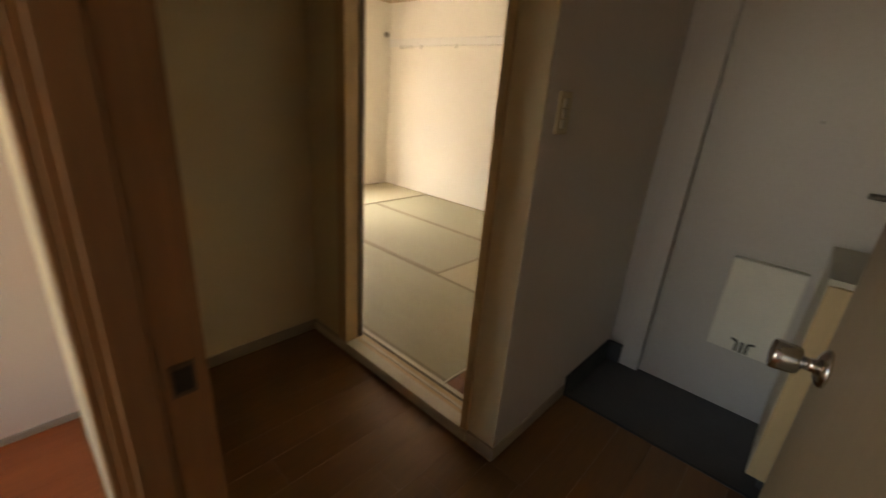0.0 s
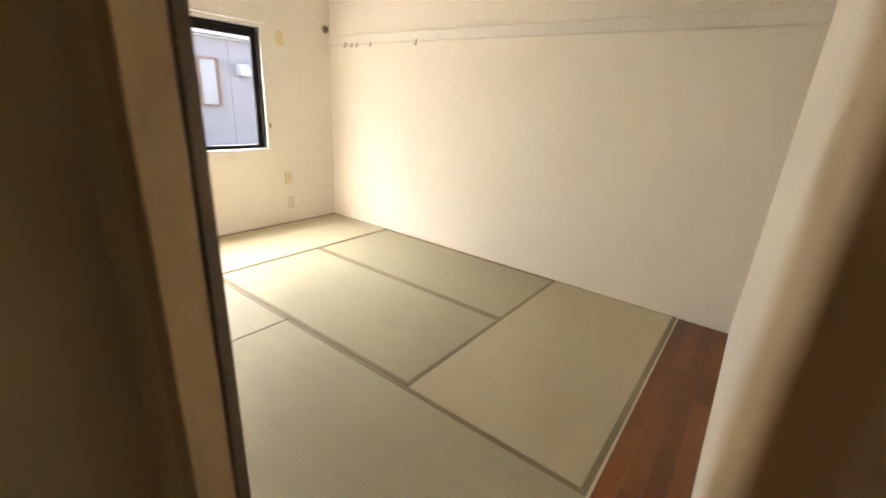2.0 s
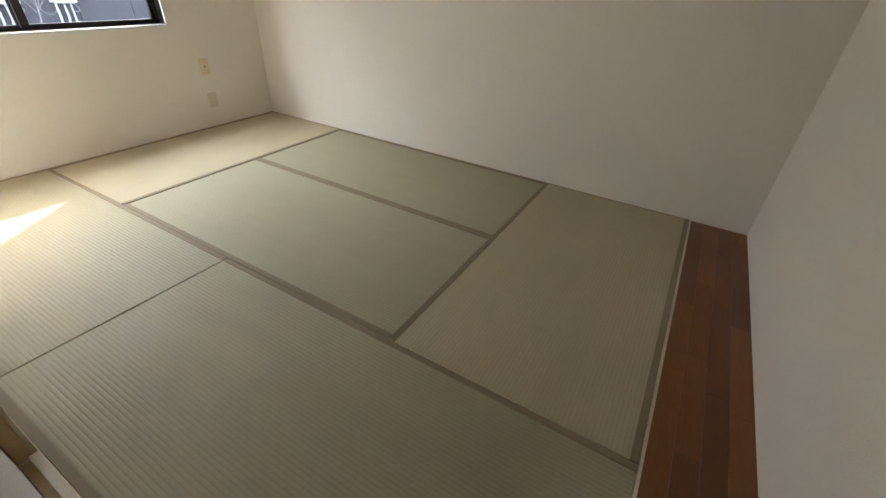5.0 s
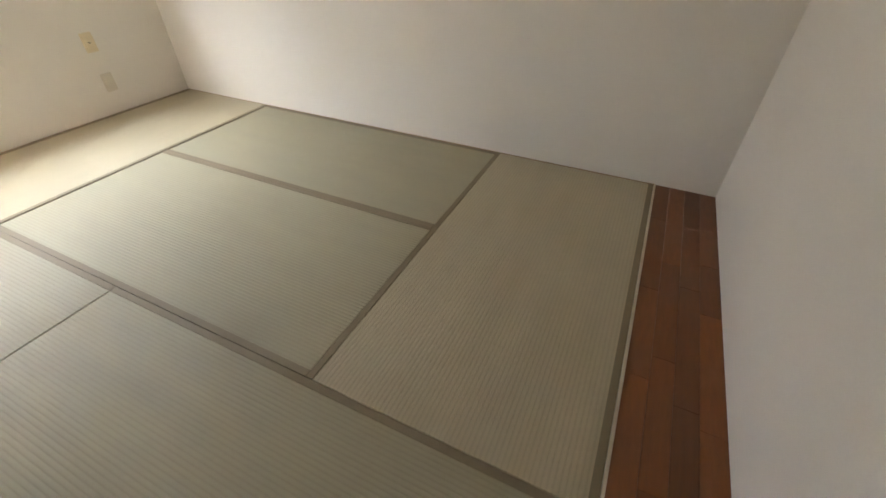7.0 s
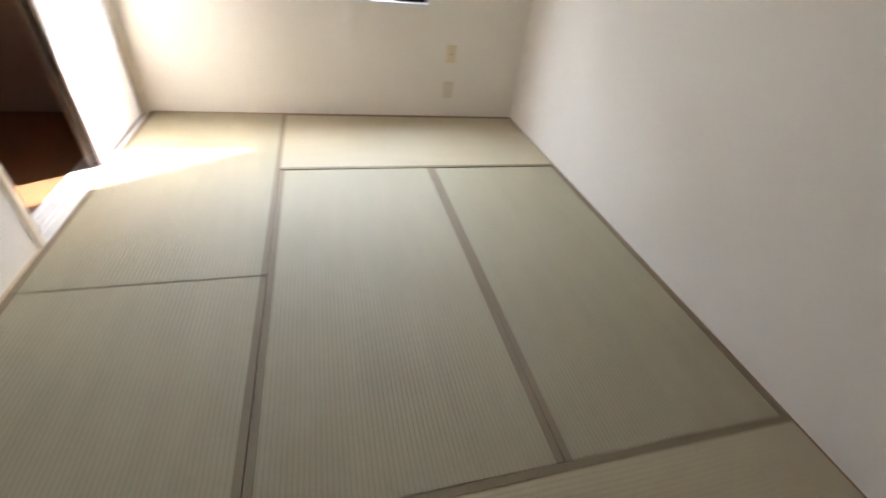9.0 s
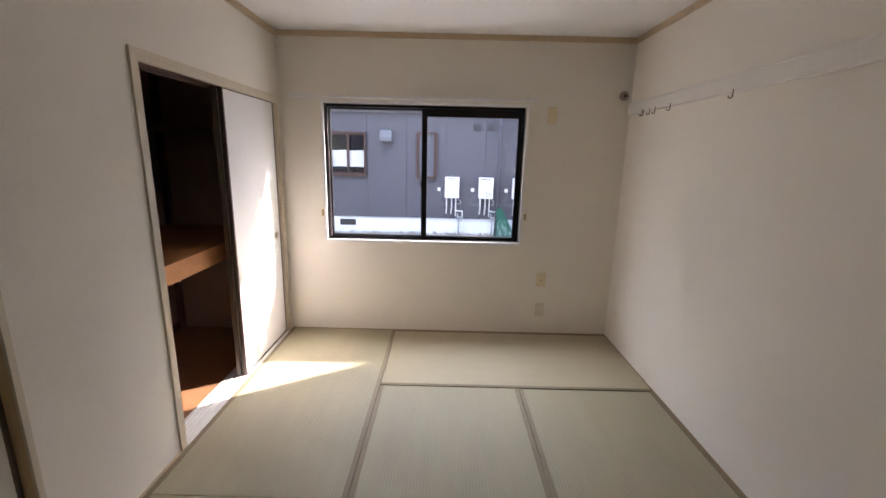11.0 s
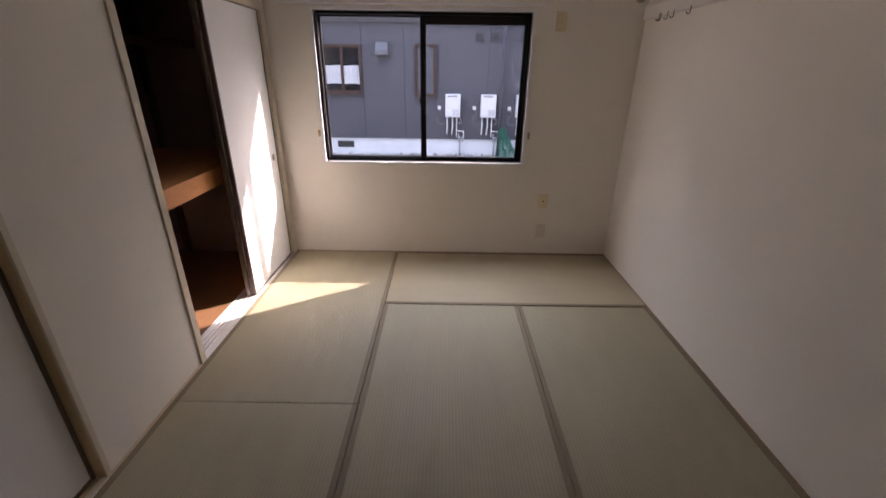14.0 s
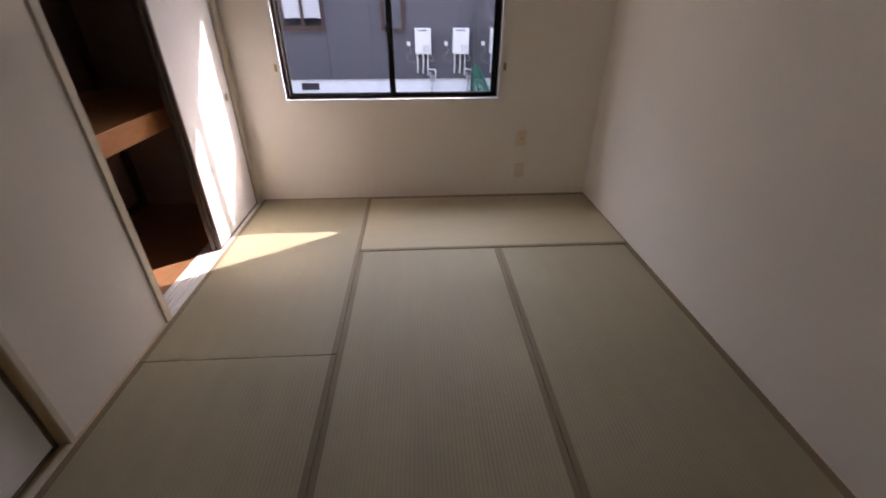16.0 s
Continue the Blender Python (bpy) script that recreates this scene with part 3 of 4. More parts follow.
structure(solid("genkan_step", [((0.448, -1.50, -0.3), (0.462, -0.388, HZ + 0.002))], DARKSKIRT), "dark edge of the entry step", "step")
structure(solid("baseboard", [
    ((-1.05, 0.86, HZ), (-0.1135, 0.87, HZ + 0.055)), ((-0.1235, 0.634, HZ), (-0.1135, 0.86, HZ + 0.055)),
    ((-0.1235, -0.398, HZ), (-0.1135, -0.265, HZ + 0.055)), ((-0.1135, -0.398, HZ), (0.448, -0.3885, HZ + 0.055)),
    ((-3.4, 0.86, HZ), (-1.163, 0.87, HZ + 0.025))], SKIRT, bevel=0.002), "beige skirting along the hall walls", "baseboard")
structure(solid("entry_skirting", [((0.462, -0.400, GZ), (0.955, -0.3885, HZ + 0.095)), ((0.955, -0.470, GZ), (0.962, -0.3885, HZ + 0.095))], DARKSKIRT, bevel=0.002), "charcoal skirting in the entry", "baseboard")

# hall doorway jambs and open door
JY = -0.42
df = structure(solid("hall_door_frame", [
    ((-1.165, JY, HZ), (-1.048, JY + 0.045, 2.02)), ((-1.165, -1.275, HZ), (-1.048, -1.23, 2.02)), ((-1.165, -1.23, 1.98), (-1.048, JY, 2.02)),
    ((-1.150, JY - 0.012, HZ), (-1.105, JY, 1.98)), ((-1.150, -1.23, HZ), (-1.105, -1.218, 1.98)),
    ((-1.178, JY + 0.006, HZ), (-1.165, JY + 0.06, 2.05)), ((-1.048, JY + 0.006, HZ), (-1.036, JY + 0.06, 2.05))], DOORFRAME, bevel=0.002), "brown wooden frame of the hall doorway", "door frame")
sp = tagged(base("strike_plate", (-1.07, JY, 0.84)), "metal strike plate with a dark latch hole", "strike plate")
solid("plate", [((-1.089, JY - 0.0025, 0.815), (-1.056, JY + 0.0005, 0.870))], STRIKEMETAL, sp, 0.001)
solid("hole", [((-1.085, JY - 0.0035, 0.823), (-1.060, JY - 0.002, 0.862))], DARKHOLE, sp)

d = structure(base("hall_door", (-1.03, -1.19, HZ)), "cream hinged door standing open with a round metal knob", "door")
solid("leaf", [((-1.03, -1.228, HZ + 0.012), (-0.238, -1.190, 1.97))], HALLDOOR, d, 0.003)
for z in (0.15, 1.65):
    solid("hinge", [((-1.040, -1.190, z), (-1.026, -1.184, z + 0.09))], CHROME, d, 0.002)
turned("knob", (-0.292, -1.190, 0.868), (0, 1, 0), [(0, 0.034), (0.004, 0.034), (0.009, 0.030), (0.013, 0.022), (0.015, 0.0125), (0.032, 0.0115), (0.034, 0.018), (0.037, 0.0235), (0.042, 0.0255), (0.072, 0.0272), (0.076, 0.0262), (0.078, 0.022), (0.0765, 0.012), (0.074, 0.004)], CHROME, d, 32)
solid("latch_bolt", [((-0.2385, -1.214, 0.852), (-0.234, -1.204, 0.884))], DULLCHROME, d, 0.001)
d.rotation_euler.z = radians(6.1)

# light switch on the corner wall
s = tagged(base("light_switch", (-0.01, -0.388, 1.17)), "ivory three-way light switch plate on the wall", "light switch")
solid("plate", [((-0.045, -0.3965, 1.172), (0.025, -0.388, 1.294))], IVORY, s, 0.003)
solid("rocker", [((-0.024, -0.4015, z), (0.004, -0.3955, z + 0.026)) for z in (1.190, 1.220, 1.250)], OLDWHITE, s, 0.002)

# entrance door
structure(solid("entry_door_frame", [((0.965, -0.565, GZ), (1.04, -0.47, 1.96)), ((0.965, -1.365, GZ), (1.04, -1.335, 1.96)), ((0.965, -1.335, 1.92), (1.04, -0.565, 1.96)), ((0.99, -0.47, GZ), (1.0, -0.3885, 2.3))], FRAMEGREY, bevel=0.002), "grey steel frame of the entrance door", "door frame")
d = structure(base("entrance_door", (1.0, -0.95, GZ)), "grey painted steel entrance door, closed", "door")
solid("leaf", [((0.985, -1.332, GZ + 0.006), (1.03, -0.570, 1.917))], STEELDOOR, d, 0.003)
mb = solid("mailbox", [((0.940, -1.084, 0.258), (0.985, -0.822, 0.690))], MAILBOX, d, 0.006)
bm = bmesh.new()
for pts in ([(-0.912, 0.322), (-0.930, 0.318), (-0.936, 0.308), (-0.936, 0.268)], [(-0.956, 0.318), (-0.956, 0.266)], [(-1.000, 0.322), (-0.982, 0.318), (-0.976, 0.308), (-0.976, 0.268)]):
    bm_tube(bm, [(0.939, y_, z_) for y_, z_ in pts], 0.0062, 8)
finish(bm, "emblem", DARKHOLE, mb)
turned("peephole", (0.985, -0.945, 1.268), (-1, 0, 0), [(0, 0.007), (0.003, 0.007), (0.0045, 0.005), (0.003, 0.003)], DULLCHROME, d, 16)
solid("name_plate", [((0.981, -0.83, 1.700), (0.985, -0.69, 1.735))], CHROME, d, 0.001)
tube("lever", [(0.985, -1.265, 1.03), (0.945, -1.265, 1.03), (0.935, -1.255, 1.03), (0.932, -1.22, 1.03), (0.935, -1.145, 1.032)], 0.011, DULLCHROME, d)
turned("lever_rose", (0.985, -1.265, 1.03), (-1, 0, 0), [(0, 0.026), (0.008, 0.025), (0.012, 0.016)], DULLCHROME, d)
turned("thumb_turn", (0.985, -1.265, 0.92), (-1, 0, 0), [(0, 0.024), (0.008, 0.023), (0.012, 0.012), (0.025, 0.011)], DULLCHROME, d)

# shoe cabinet
c = tagged(base("shoe_cabinet", (0.78, -1.31, GZ)), "pale wood shoe cabinet standing in the entry", "shoe cabinet")
solid("side", [((0.478, -1.129, 0.03), (0.955, -1.112, 0.807)), ((0.478, -1.498, 0.03), (0.955, -1.481, 0.807))], CABSIDE, c, 0.002)
solid("top", [((0.468, -1.498, 0.807), (0.958, -1.110, 0.825))], CABSIDE, c, 0.002)
solid("body", [((0.492, -1.481, 0.03), (0.955, -1.129, 0.802))], CABSIDE, c)
solid("plinth", [((0.56, -1.47, GZ), (0.955, -1.16, 0.03))], DARKSKIRT, c)
solid("door", [((0.470, -1.478, 0.034), (0.4905, -1.3145, 0.800)), ((0.470, -1.3105, 0.034), (0.4905, -1.114, 0.800))], CABWOOD, c, 0.002)
for px, pz in ((0.82, 0.62), (0.88, 0.75), (0.88, 0.30)):
    turned("pin_hole", (px, -1.112, pz), (0, 1, 0), [(0, 0.004), (0.001, 0.003)], DARKHOLE, c, 10)

# ---- outside ----
structure(solid("ground", [((-60, 3.80, -0.9), (60, 70, -0.44)), ((-60, -60, -0.9), (60, 3.80, -0.52))], EARTH), "bare gravelly earth between the houses", "ground")
structure(solid("outer_wall", [((2.80, -0.385, -0.52), (3.0, 3.80, 2.5)), ((1.12, -1.62, -0.52), (1.25, -0.385, 2.5))], OUTWALL), "rendered outer wall", "wall")
# unseen dark cladding, added to cut light bounced off the north wall
structure(solid("bounce_cut_cladding", [((-0.95, 3.8005, -0.44), (WIN[0] - 0.01, 3.822, 2.5)), ((WIN[1] + 0.10, 3.8005, -0.44), (3.0, 3.822, 2.5)), ((WIN[0] - 0.01, 3.8005, -0.44), (WIN[1] + 0.10, 3.822, WIN[2] - 0.01)), ((WIN[0] - 0.01, 3.8005, WIN[3] + 0.01), (WIN[1] + 0.10, 3.822, 2.5))], SIDING), "unseen blue-grey cladding added round the window to cut bounced light", "wall")

FY, FT, FX0, FX1 = 10.4, 2.40, -6.0, 9.0
h = tagged(base("neighbour_house", (1.5, FY + 3, -0.5)), "low house with blue-grey lap siding and a white concrete base", "house")
solid("wall", [((FX0, FY + 0.03, -0.05), (FX1, FY + 6, FT))], SIDING, h)
solid("base", [((FX0, FY + 0.035, -0.60), (FX1, FY + 5.95, -0.05))], CONCRETE, h)
bm = bmesh.new()
pitch, course = 0.932, 0.0905
col = -7
while True:
    a = 0.37 + col * pitch
    col += 1
    if a > FX1 - pitch:
        break
    for k in range(27):
        z = -0.05 + k * course
        vs = [bm.verts.new(p) for p in ((a + 0.004, FY, z), (a + pitch - 0.004, FY, z), (a + pitch - 0.004, FY + 0.005, z + course - 0.001), (a + 0.004, FY + 0.005, z + course - 0.001),
                                        (a + 0.004, FY + 0.03, z), (a + pitch - 0.004, FY + 0.03, z), (a + pitch - 0.004, FY + 0.03, z + course - 0.0015), (a + 0.004, FY + 0.03, z + course - 0.0015))]
        for f in ((0, 1, 2, 3), (0, 4, 5, 1), (3, 2, 6, 7), (0, 3, 7, 4), (1, 5, 6, 2)):
            bm.faces.new([vs[i] for i in f])
tagged(finish(bm, "lap_siding", SIDING, h), kind="stuff")
solid("fascia", [((FX0, FY - 0.05, FT - 0.02), (FX1, FY + 0.03, FT + 0.13)), ((FX0, FY - 0.13, FT + 0.02), (FX1, FY - 0.05, FT + 0.035)), ((FX0, FY - 0.13, FT + 0.02), (FX1, FY - 0.12, FT + 0.10))], FASCIA, h, 0.003)
solid("roof", [((FX0 - 0.2, FY - 0.05, FT + 0.13), (FX1 + 0.2, FY + 6.2, FT + 0.17))], ROOF, h)


def house_window(xa, xb, za, zb, sliding):
    WY = FY - 0.035
    g = solid("window", [((xa, WY - 0.035, za), (xa + 0.045, WY + 0.03, zb)), ((xb - 0.045, WY - 0.035, za), (xb, WY + 0.03, zb)),
                         ((xa + 0.045, WY - 0.035, zb - 0.045), (xb - 0.045, WY + 0.03, zb)), ((xa + 0.045, WY - 0.045, za), (xb - 0.045, WY + 0.03, za + 0.05))], BROWNALU, h, 0.003)
    if sliding:
        m = (xa + xb) / 2
        solid("sash", [((m - 0.03, WY - 0.02, za + 0.05), (m + 0.03, WY + 0.01, zb - 0.045)), ((xa + 0.045, WY - 0.012, zb - 0.08), (xb - 0.045, WY + 0.005, zb - 0.045)), ((xa + 0.045, WY - 0.012, za + 0.05), (xb - 0.045, WY + 0.005, za + 0.09))], BROWNALU, g, 0.002)
        solid("pane", [((xa + 0.045, WY + 0.006, za + 0.05), (xb - 0.045, WY + 0.009, zb - 0.045))], HOUSEGLASS, g)
        # dark sheet: the shade of the room behind is put into its colour
        solid("dark_room_sheet", [((xa + 0.02, WY + 0.026, za + 0.05), (xb - 0.02, WY + 0.029, zb - 0.02))], ROOMSHADE, g)
        bm = bmesh.new()
        n = 60
        prev = None
        for i in range(n + 1):
            x = xa + 0.05 + (xb - xa - 0.1) * i / n
            y = WY + 0.017 + 0.005 * math.sin(i * 1.45)
            cur = (bm.verts.new((x, y, za + 0.215 + 0.012 * abs(math.sin(i * 0.105)))), bm.verts.new((x, y, za + 0.60 - 0.006 * math.sin(i * 0.21))))
            if prev:
                bm.faces.new((prev[0], cur[0], cur[1], prev[1]))
            prev = cur
        finish(bm, "half_curtain", CURTAIN, g, True)
    else:
        solid("pane", [((xa + 0.045, WY + 0.004, za + 0.05), (xb - 0.045, WY + 0.01, zb - 0.045))], FROSTED, g)
        solid("sash", [((xa + 0.045, WY - 0.015, za + 0.05), (xa + 0.075, WY + 0.004, zb - 0.045)), ((xb - 0.075, WY - 0.015, za + 0.05), (xb - 0.045, WY + 0.004, zb - 0.045))], BROWNALU, g, 0.002)


house_window(-1.43, -0.585, 0.915, 1.94, True)
house_window(0.60, 1.09, 0.90, 1.965, False)
house_window(4.265, 4.765, 0.90, 1.965, False)


def hood(x, z):
    bm = bmesh.new()
    ys = (FY - 0.20, FY)
    pts = [(ys[1], z), (ys[0], z), (ys[0] - 0.01, z + 0.10), (FY - 0.12, z + 0.25), (ys[1], z + 0.27)]
    lo = [bm.verts.new((x - 0.135, y, zz)) for y, zz in pts]
    hi = [bm.verts.new((x + 0.135, y, zz)) for y, zz in pts]
    bm.faces.new(lo)
    bm.faces.new(hi[::-1])
    for i in range(5):
        bm.faces.new((lo[i], lo[(i + 1) % 5], hi[(i + 1) % 5], hi[i]))
    bmesh.ops.bevel(bm, geom=bm.edges[:], offset=0.008, segments=2, affect="EDGES")
    finish(bm, "vent_hood", HOODGREY, h)


hood(-0.10, 1.73)
hood(5.33, 1.62)
for x in (2.01, 2.34, 2.99, 3.33):
    g = solid("vent_grille", [((x - 0.088, FY - 0.03, 2.04), (x + 0.088, FY, 2.20))], HEATGREY, h, 0.006)
    solid("louvre", [((x - 0.075, FY - 0.042, 2.052 + i * 0.022), (x + 0.075, FY - 0.03, 2.062 + i * 0.022)) for i in range(6)], DOWNPIPE, g, 0.002)
g = solid("floor_vent", [((-1.257, FY + 0.022, -0.27), (-0.872, FY + 0.036, -0.125))], HEATGREY, h, 0.003)
solid("louvre", [((-1.245, FY + 0.016, -0.258 + i * 0.026), (-0.884, FY + 0.023, -0.243 + i * 0.026)) for i in range(5)], DARKHOLE, g)
bm = bmesh.new()
bm_tube(bm, [(2.54, FY - 0.17, 2.58), (2.54, FY - 0.17, 1.0), (2.54, FY - 0.17, -0.45)], 0.035, 14)
for z in (2.1, 1.2, 0.3):
    bm_box(bm, (2.525, FY - 0.14, z), (2.555, FY, z + 0.025), 0.002)
    bm_box(bm, (2.497, FY - 0.21, z), (2.583, FY - 0.13, z + 0.025), 0.004)
finish(bm, "downpipe", DOWNPIPE, h, True)


def heater(x):
    """A wall-hung water heater with its pipes, valves, socket and lead."""
    g = tagged(base("water_heater", (x + 0.187, FY, 0.46)), "white wall-hung water heater with wrapped pipes", "water heater", "water heaters on the house wall")
    c = solid("case", [((x, FY - 0.21, 0.465), (x + 0.340, FY, 0.955))], HEATER, g, 0.012)
    solid("front_panel", [((x + 0.012, FY - 0.218, 0.50), (x + 0.328, FY - 0.208, 0.885))], HEATER, g, 0.004)
    solid("exhaust_slot", [((x + 0.055, FY - 0.219, 0.905), (x + 0.262, FY - 0.209, 0.924))], HEATGREY, g, 0.002)
    solid("rating_label", [((x + 0.165 + 0.075 * j, FY - 0.2195, 0.515 + i * 0.026), (x + 0.228 + 0.075 * j, FY - 0.2178, 0.529 + i * 0.026)) for i in range(5) for j in range(2)], LABELGREY, g)
    bm = bmesh.new()
    for i, (dx, lo) in enumerate(((0.045, 0.075), (0.165, 0.07))):
        bm_tube(bm, [(x + dx, FY - 0.10, 0.47), (x + dx + 0.004 * (1 + i), FY - 0.10, 0.25), (x + dx - 0.006 * (1 + i), FY - 0.085, lo)], 0.017, 10)
    bm_tube(bm, [(x + 0.268, FY - 0.10, 0.47), (x + 0.268, FY - 0.10, 0.16), (x + 0.268, FY - 0.10, 0.02)], 0.014, 10)
    bm_tube(bm, [(x + 0.268, FY - 0.10, 0.165), (x + 0.34, FY - 0.10, 0.150), (x + 0.428, FY - 0.10, 0.150)], 0.014, 10)
    bm_tube(bm, [(x + 0.428, FY - 0.10, 0.162), (x + 0.432, FY - 0.10, 0.06), (x + 0.430, FY - 0.10, -0.06)], 0.014, 10)
    finish(bm, "wrapped_pipes", PIPEWRAP, g, True)
    bm = bmesh.new()
    bm_tube(bm, [(x + 0.318, FY - 0.12, 0.095), (x + 0.318, FY - 0.12, 0.035)], 0.018, 10)
    bm_tube(bm, [(x + 0.330, FY - 0.12, 0.03), (x + 0.330, FY - 0.12, -0.05)], 0.013, 10)
    bm_tube(bm, [(x + 0.355, FY - 0.10, -0.08), (x + 0.348, FY - 0.10, -0.25), (x + 0.352, FY - 0.10, -0.46)], 0.019, 10)
    bm_box(bm, (x + 0.295, FY - 0.14, -0.010), (x + 0.445, FY - 0.09, 0.022), 0.008)
    bm_box(bm, (x + 0.305, FY - 0.14, -0.085), (x + 0.425, FY - 0.08, -0.045), 0.008)
    finish(bm, "valves", VALVE, g, True)
    solid("socket_box", [((x - 0.175, FY - 0.045, 0.615), (x - 0.10, FY, 0.695))], WHITEPLASTIC, g, 0.006)
    bm = bmesh.new()
    pts = [(x - 0.137, FY - 0.05, 0.62)] + [(x - 0.137 + 0.05 * math.sin(a * 1.1), FY - 0.06, 0.60 - 0.05 * a) for a in range(1, 7)]
    pts += [(x - 0.06 + 0.04 * a, FY - 0.06, 0.29 - 0.02 * math.sin(a * 1.2) + 0.012 * a * a) for a in range(1, 5)]
    bm_tube(bm, pts, 0.0035, 6)
    finish(bm, "power_lead", VALVE, g, True)
    bm = bmesh.new()
    bm_tube(bm, [(x + 0.30, FY - 0.09, 0.47), (x + 0.35, FY - 0.08, 0.42), (x + 0.40, FY - 0.06, 0.36), (x + 0.36, FY - 0.06, 0.31), (x + 0.31, FY - 0.07, 0.33)], 0.005, 6)
    finish(bm, "drain_hose", PIPEWRAP, g, True)
    return g


for i in range(4):
    heater(1.29 + i * 0.803)

# bare sapling
bm = bmesh.new()


def limb(a, b, r, twigs=0, bow=0.05, curl=1):
    """A thin crooked branch from a to b with a few side twigs."""
    a, b = Vector(a), Vector(b)
    n = 9
    pts = []
    for i in range(n + 1):
        u = i / n
        w = r * 0.9 if 0 < i < n else 0
        pts.append(a.lerp(b, u) + Vector((random.uniform(-w, w) - curl * bow * math.sin(math.pi * u), random.uniform(-w, w), random.uniform(-w, w))))
    bm_tube(bm, pts, r, 6, r * 0.4)
    for k in range(twigs):
        p = pts[random.randint(3, n - 1)]
        d = (b - a).normalized() + Vector((random.choice((-1, 1)) * random.uniform(0.4, 0.9), random.uniform(-0.3, 0.3), random.uniform(0.0, 0.4)))
        limb(p, p + d.normalized() * random.uniform(0.12, 0.30), r * 0.42, 0, 0.01)


random.seed(5)
TY = 10.0
limb((3.25, TY, -0.46), (3.44, TY, 1.55), 0.0075, 3, 0.03, -1)
limb((3.41, TY, 1.02), (3.94, TY - 0.08, 1.60), 0.0036, 3, 0.03, -1)
limb((3.33, TY, 0.36), (2.61, TY + 0.05, 1.76), 0.0045, 4, 0.05)
limb((3.40, TY, 0.86), (2.42, TY - 0.1, 1.34), 0.0038, 4, 0.03)
limb((3.30, TY, 0.10), (3.62, TY + 0.1, 0.95), 0.0036, 3, 0.03)
t = tagged(base("bare_sapling", (3.25, 10.0, -0.46)), "thin leafless sapling with pale branches", "tree")
finish(bm, "branches", BARK, t, True)

# heap of green netting
bm = bmesh.new()
nx, nz = 30, 30
grid = {}
for i in range(nx):
    for j in range(nz):
        u, v_ = i / (nx - 1), j / (nz - 1)
        left = 2.47 + 0.07 * v_
        wide = 0.13 + 0.46 * (1 - v_) ** 1.15
        fold = 0.05 * math.sin(u * 17 + 3 * v_) * (1 - 0.5 * v_)
        f = noise.noise(Vector((u * 6, v_ * 5, 0.3)))
        z = -0.45 + 0.70 * v_ + 0.05 * noise.noise(Vector((u * 5, 2.0, v_ * 6))) * v_
        grid[i, j] = bm.verts.new((left + wide * u + 0.03 * f, 10.22 - 0.22 * math.sin(math.pi * u) * (1 - 0.8 * v_) + fold + 0.04 * f, max(-0.44, z)))
for i in range(nx - 1):
    for j in range(nz - 1):
        bm.faces.new((grid[i, j], grid[i + 1, j], grid[i + 1, j + 1], grid[i, j + 1]))
ob = finish(bm, "green_net_heap", NET)
md = ob.modifiers.new("strands", "WIREFRAME")
md.thickness, md.use_replace = 0.011, True
tagged(ob, "heap of green plastic garden netting against the wall", "net")

# stones and litter along the foot of the house
bm = bmesh.new()
random.seed(8)
for i in range(700):
    x, y = random.uniform(-3.5, 7.5), FY - abs(random.gauss(0, 0.45)) - 0.02
    s_ = random.uniform(0.012, 0.045)
    m_ = Matrix.LocRotScale((x, y, -0.44 + s_ * 0.2 + 0.03 * max(0, 1 - (FY - y) * 4)), Euler([random.uniform(0, 3) for _ in range(3)]), (s_, s_ * random.uniform(0.6, 1), s_ * 0.6))
    bmesh.ops.create_icosphere(bm, subdivisions=1, radius=1, matrix=m_)
tagged(finish(bm, "gravel", EARTH), "loose stones and litter along the house", "gravel", kind="stuff")

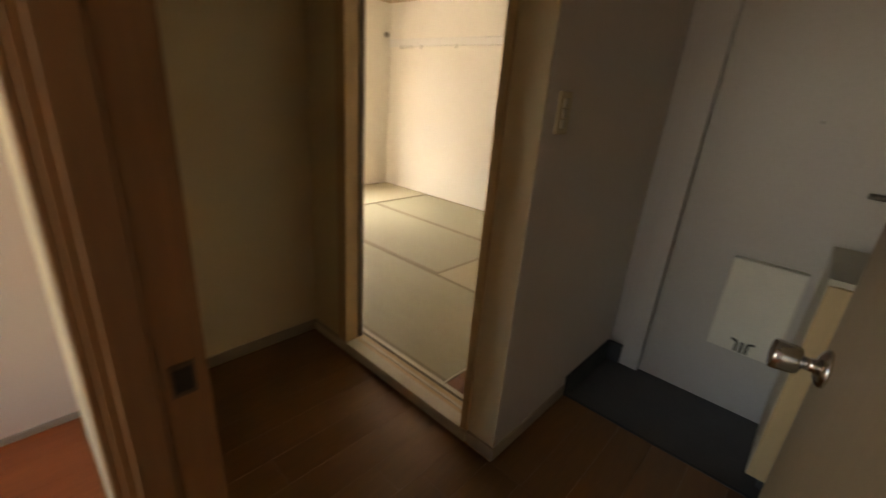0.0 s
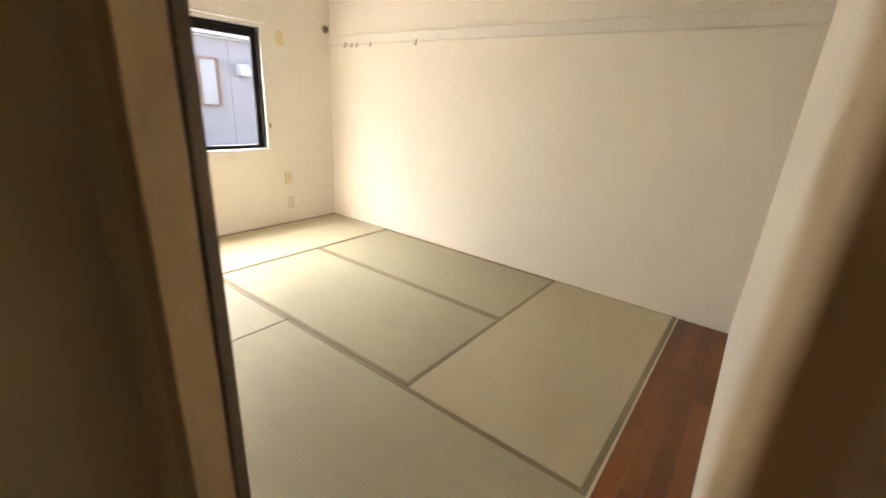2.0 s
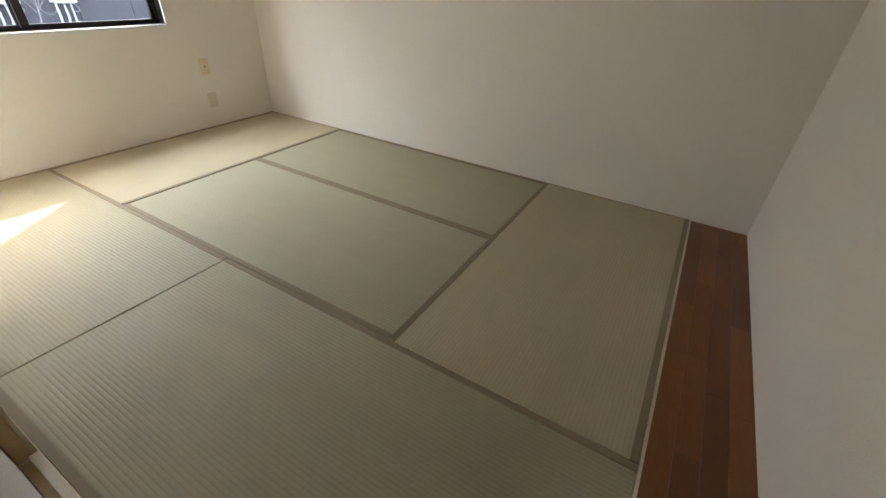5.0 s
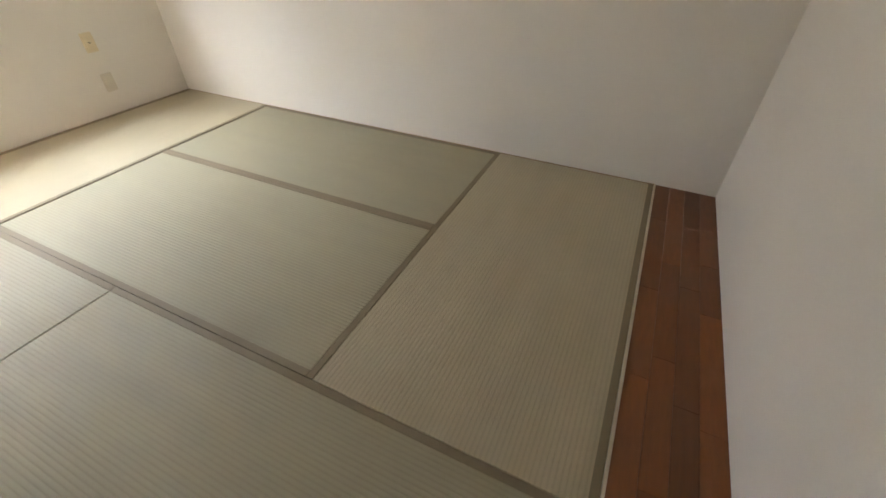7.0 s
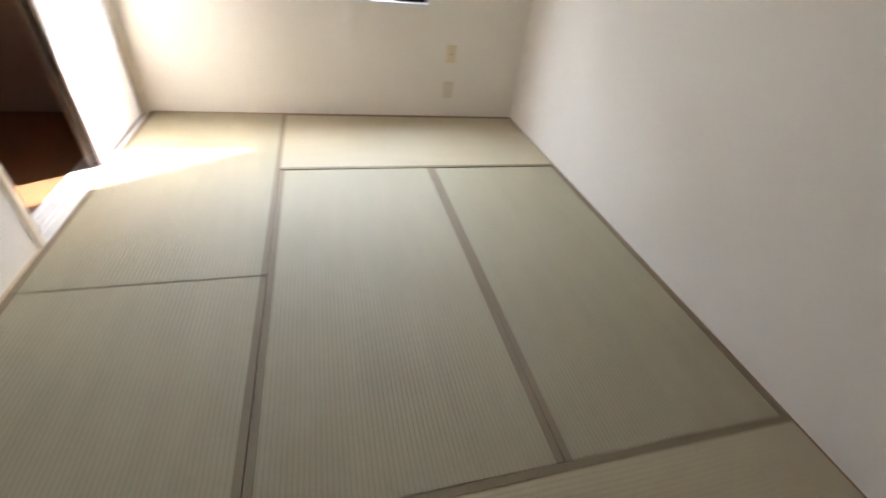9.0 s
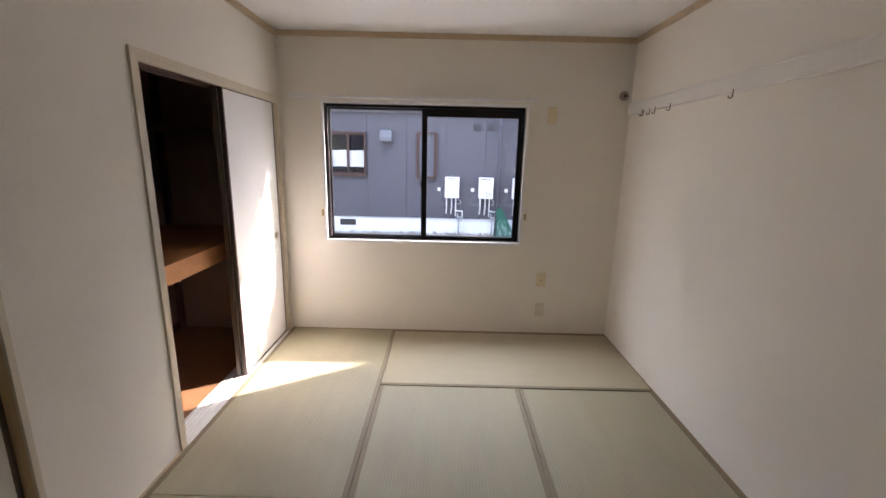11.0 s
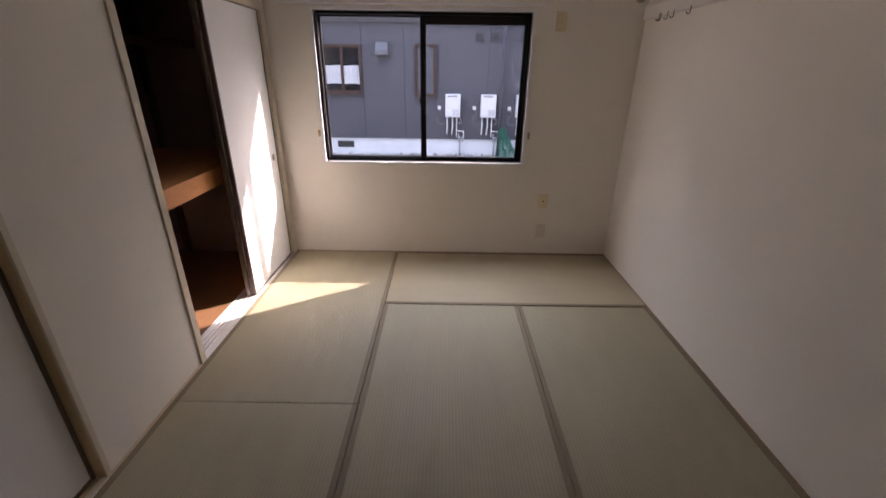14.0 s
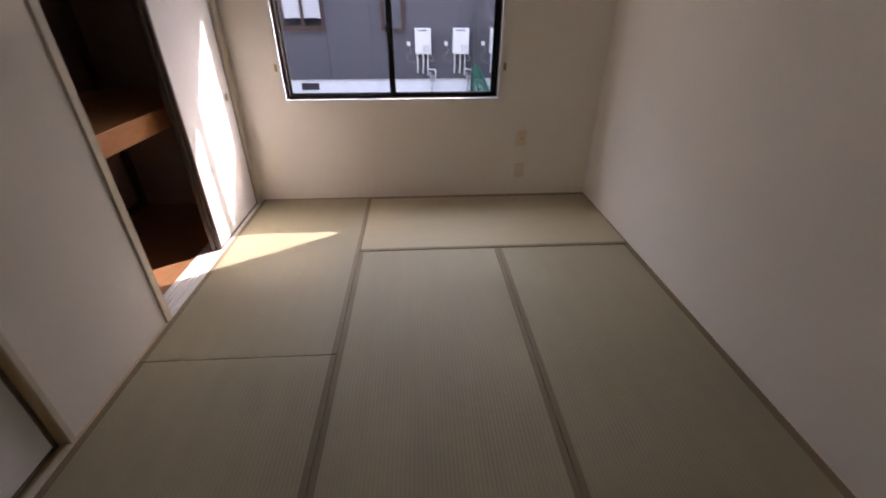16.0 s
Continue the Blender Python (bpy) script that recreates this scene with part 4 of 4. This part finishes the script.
bm = bmesh.new()
random.seed(21)
for i in range(420):
    x, y = random.uniform(-3.0, 6.5), FY - 0.03 - abs(random.gauss(0, 0.16))
    if random.random() < 0.5:
        x = random.choice((-0.5, 0.35, 1.45, 1.62, 2.2, 2.42, 3.2, 4.0)) + random.gauss(0, 0.12)
    a_, ln = random.uniform(0, math.pi), random.uniform(0.04, 0.13)
    h_ = random.uniform(0.0, 0.09)
    bm_tube(bm, [(x, y, -0.44), (x + 0.5 * ln * math.cos(a_), y - 0.02, -0.43 + h_), (x + ln * math.cos(a_), y - 0.04, -0.435 + h_ * random.uniform(0.2, 1.0))], 0.0035, 5, 0.0015)
tagged(finish(bm, "dry_litter", DRYGRASS), "dry stalks and twigs along the house base", "litter", kind="stuff")

# ---- floor pieces ----
wf = structure(base("wood_floor_strip", (1.3, -0.14, -0.05)), "narrow strip of reddish wooden planks beside the mats", "floor")
solid("edge_strip", [((WX, 0.0, -0.05), (EX, 0.0095, 0.004))], CASEWOOD, wf, 0.001)


def planks(parent, xa, xb, ya, yb, ztop, rows, lo, hi, mat, seed, thick=0.012):
    random.seed(seed)
    wd = (yb - ya) / rows
    for i in range(rows):
        x = xa - random.uniform(0, hi * 0.8)
        while x < xb:
            nxt = x + random.uniform(lo, hi)
            if nxt > xb - 0.06:
                nxt = xb
            a = max(x, xa)
            if nxt - a > 0.02:
                solid("plank", [((a + 0.0004, ya + i * wd + 0.0004, ztop - thick), (nxt - 0.0004, ya + (i + 1) * wd - 0.0004, ztop))], mat, parent, 0.0006)
            x = nxt


solid("underlay", [((WX, SY, -0.052), (EX, 0.0, -0.013))], CLOSETDARK, wf)
planks(wf, WX, EX, SY, 0.0, -0.001, 4, 0.28, 0.62, PLANK, 3)
hf = structure(base("hall_floor", (-0.3, -0.3, -0.1)), "brown wooden hall flooring", "floor")
solid("underlay", [((-3.4, -2.7, -0.3), (-1.05, 0.87, HZ - 0.012)), ((-1.05, -1.50, -0.3), (-0.128, 0.87, HZ - 0.012)), ((-0.128, -1.50, -0.3), (0.448, -0.388, HZ - 0.012))], CLOSETDARK, hf)
planks(hf, -3.4, -1.168, -2.7, 0.86, HZ, 24, 0.9, 1.8, LIVINGFLOOR, 11)
planks(hf, -1.168, -0.1285, -1.50, -0.388, HZ, 8, 0.9, 1.8, HALLFLOOR, 14)
planks(hf, -1.168, -0.1285, -0.388, 0.86, HZ, 9, 0.9, 1.8, HALLFLOOR, 12)
planks(hf, -0.1285, 0.448, -1.50, -0.398, HZ, 8, 0.9, 1.8, HALLFLOOR, 13)
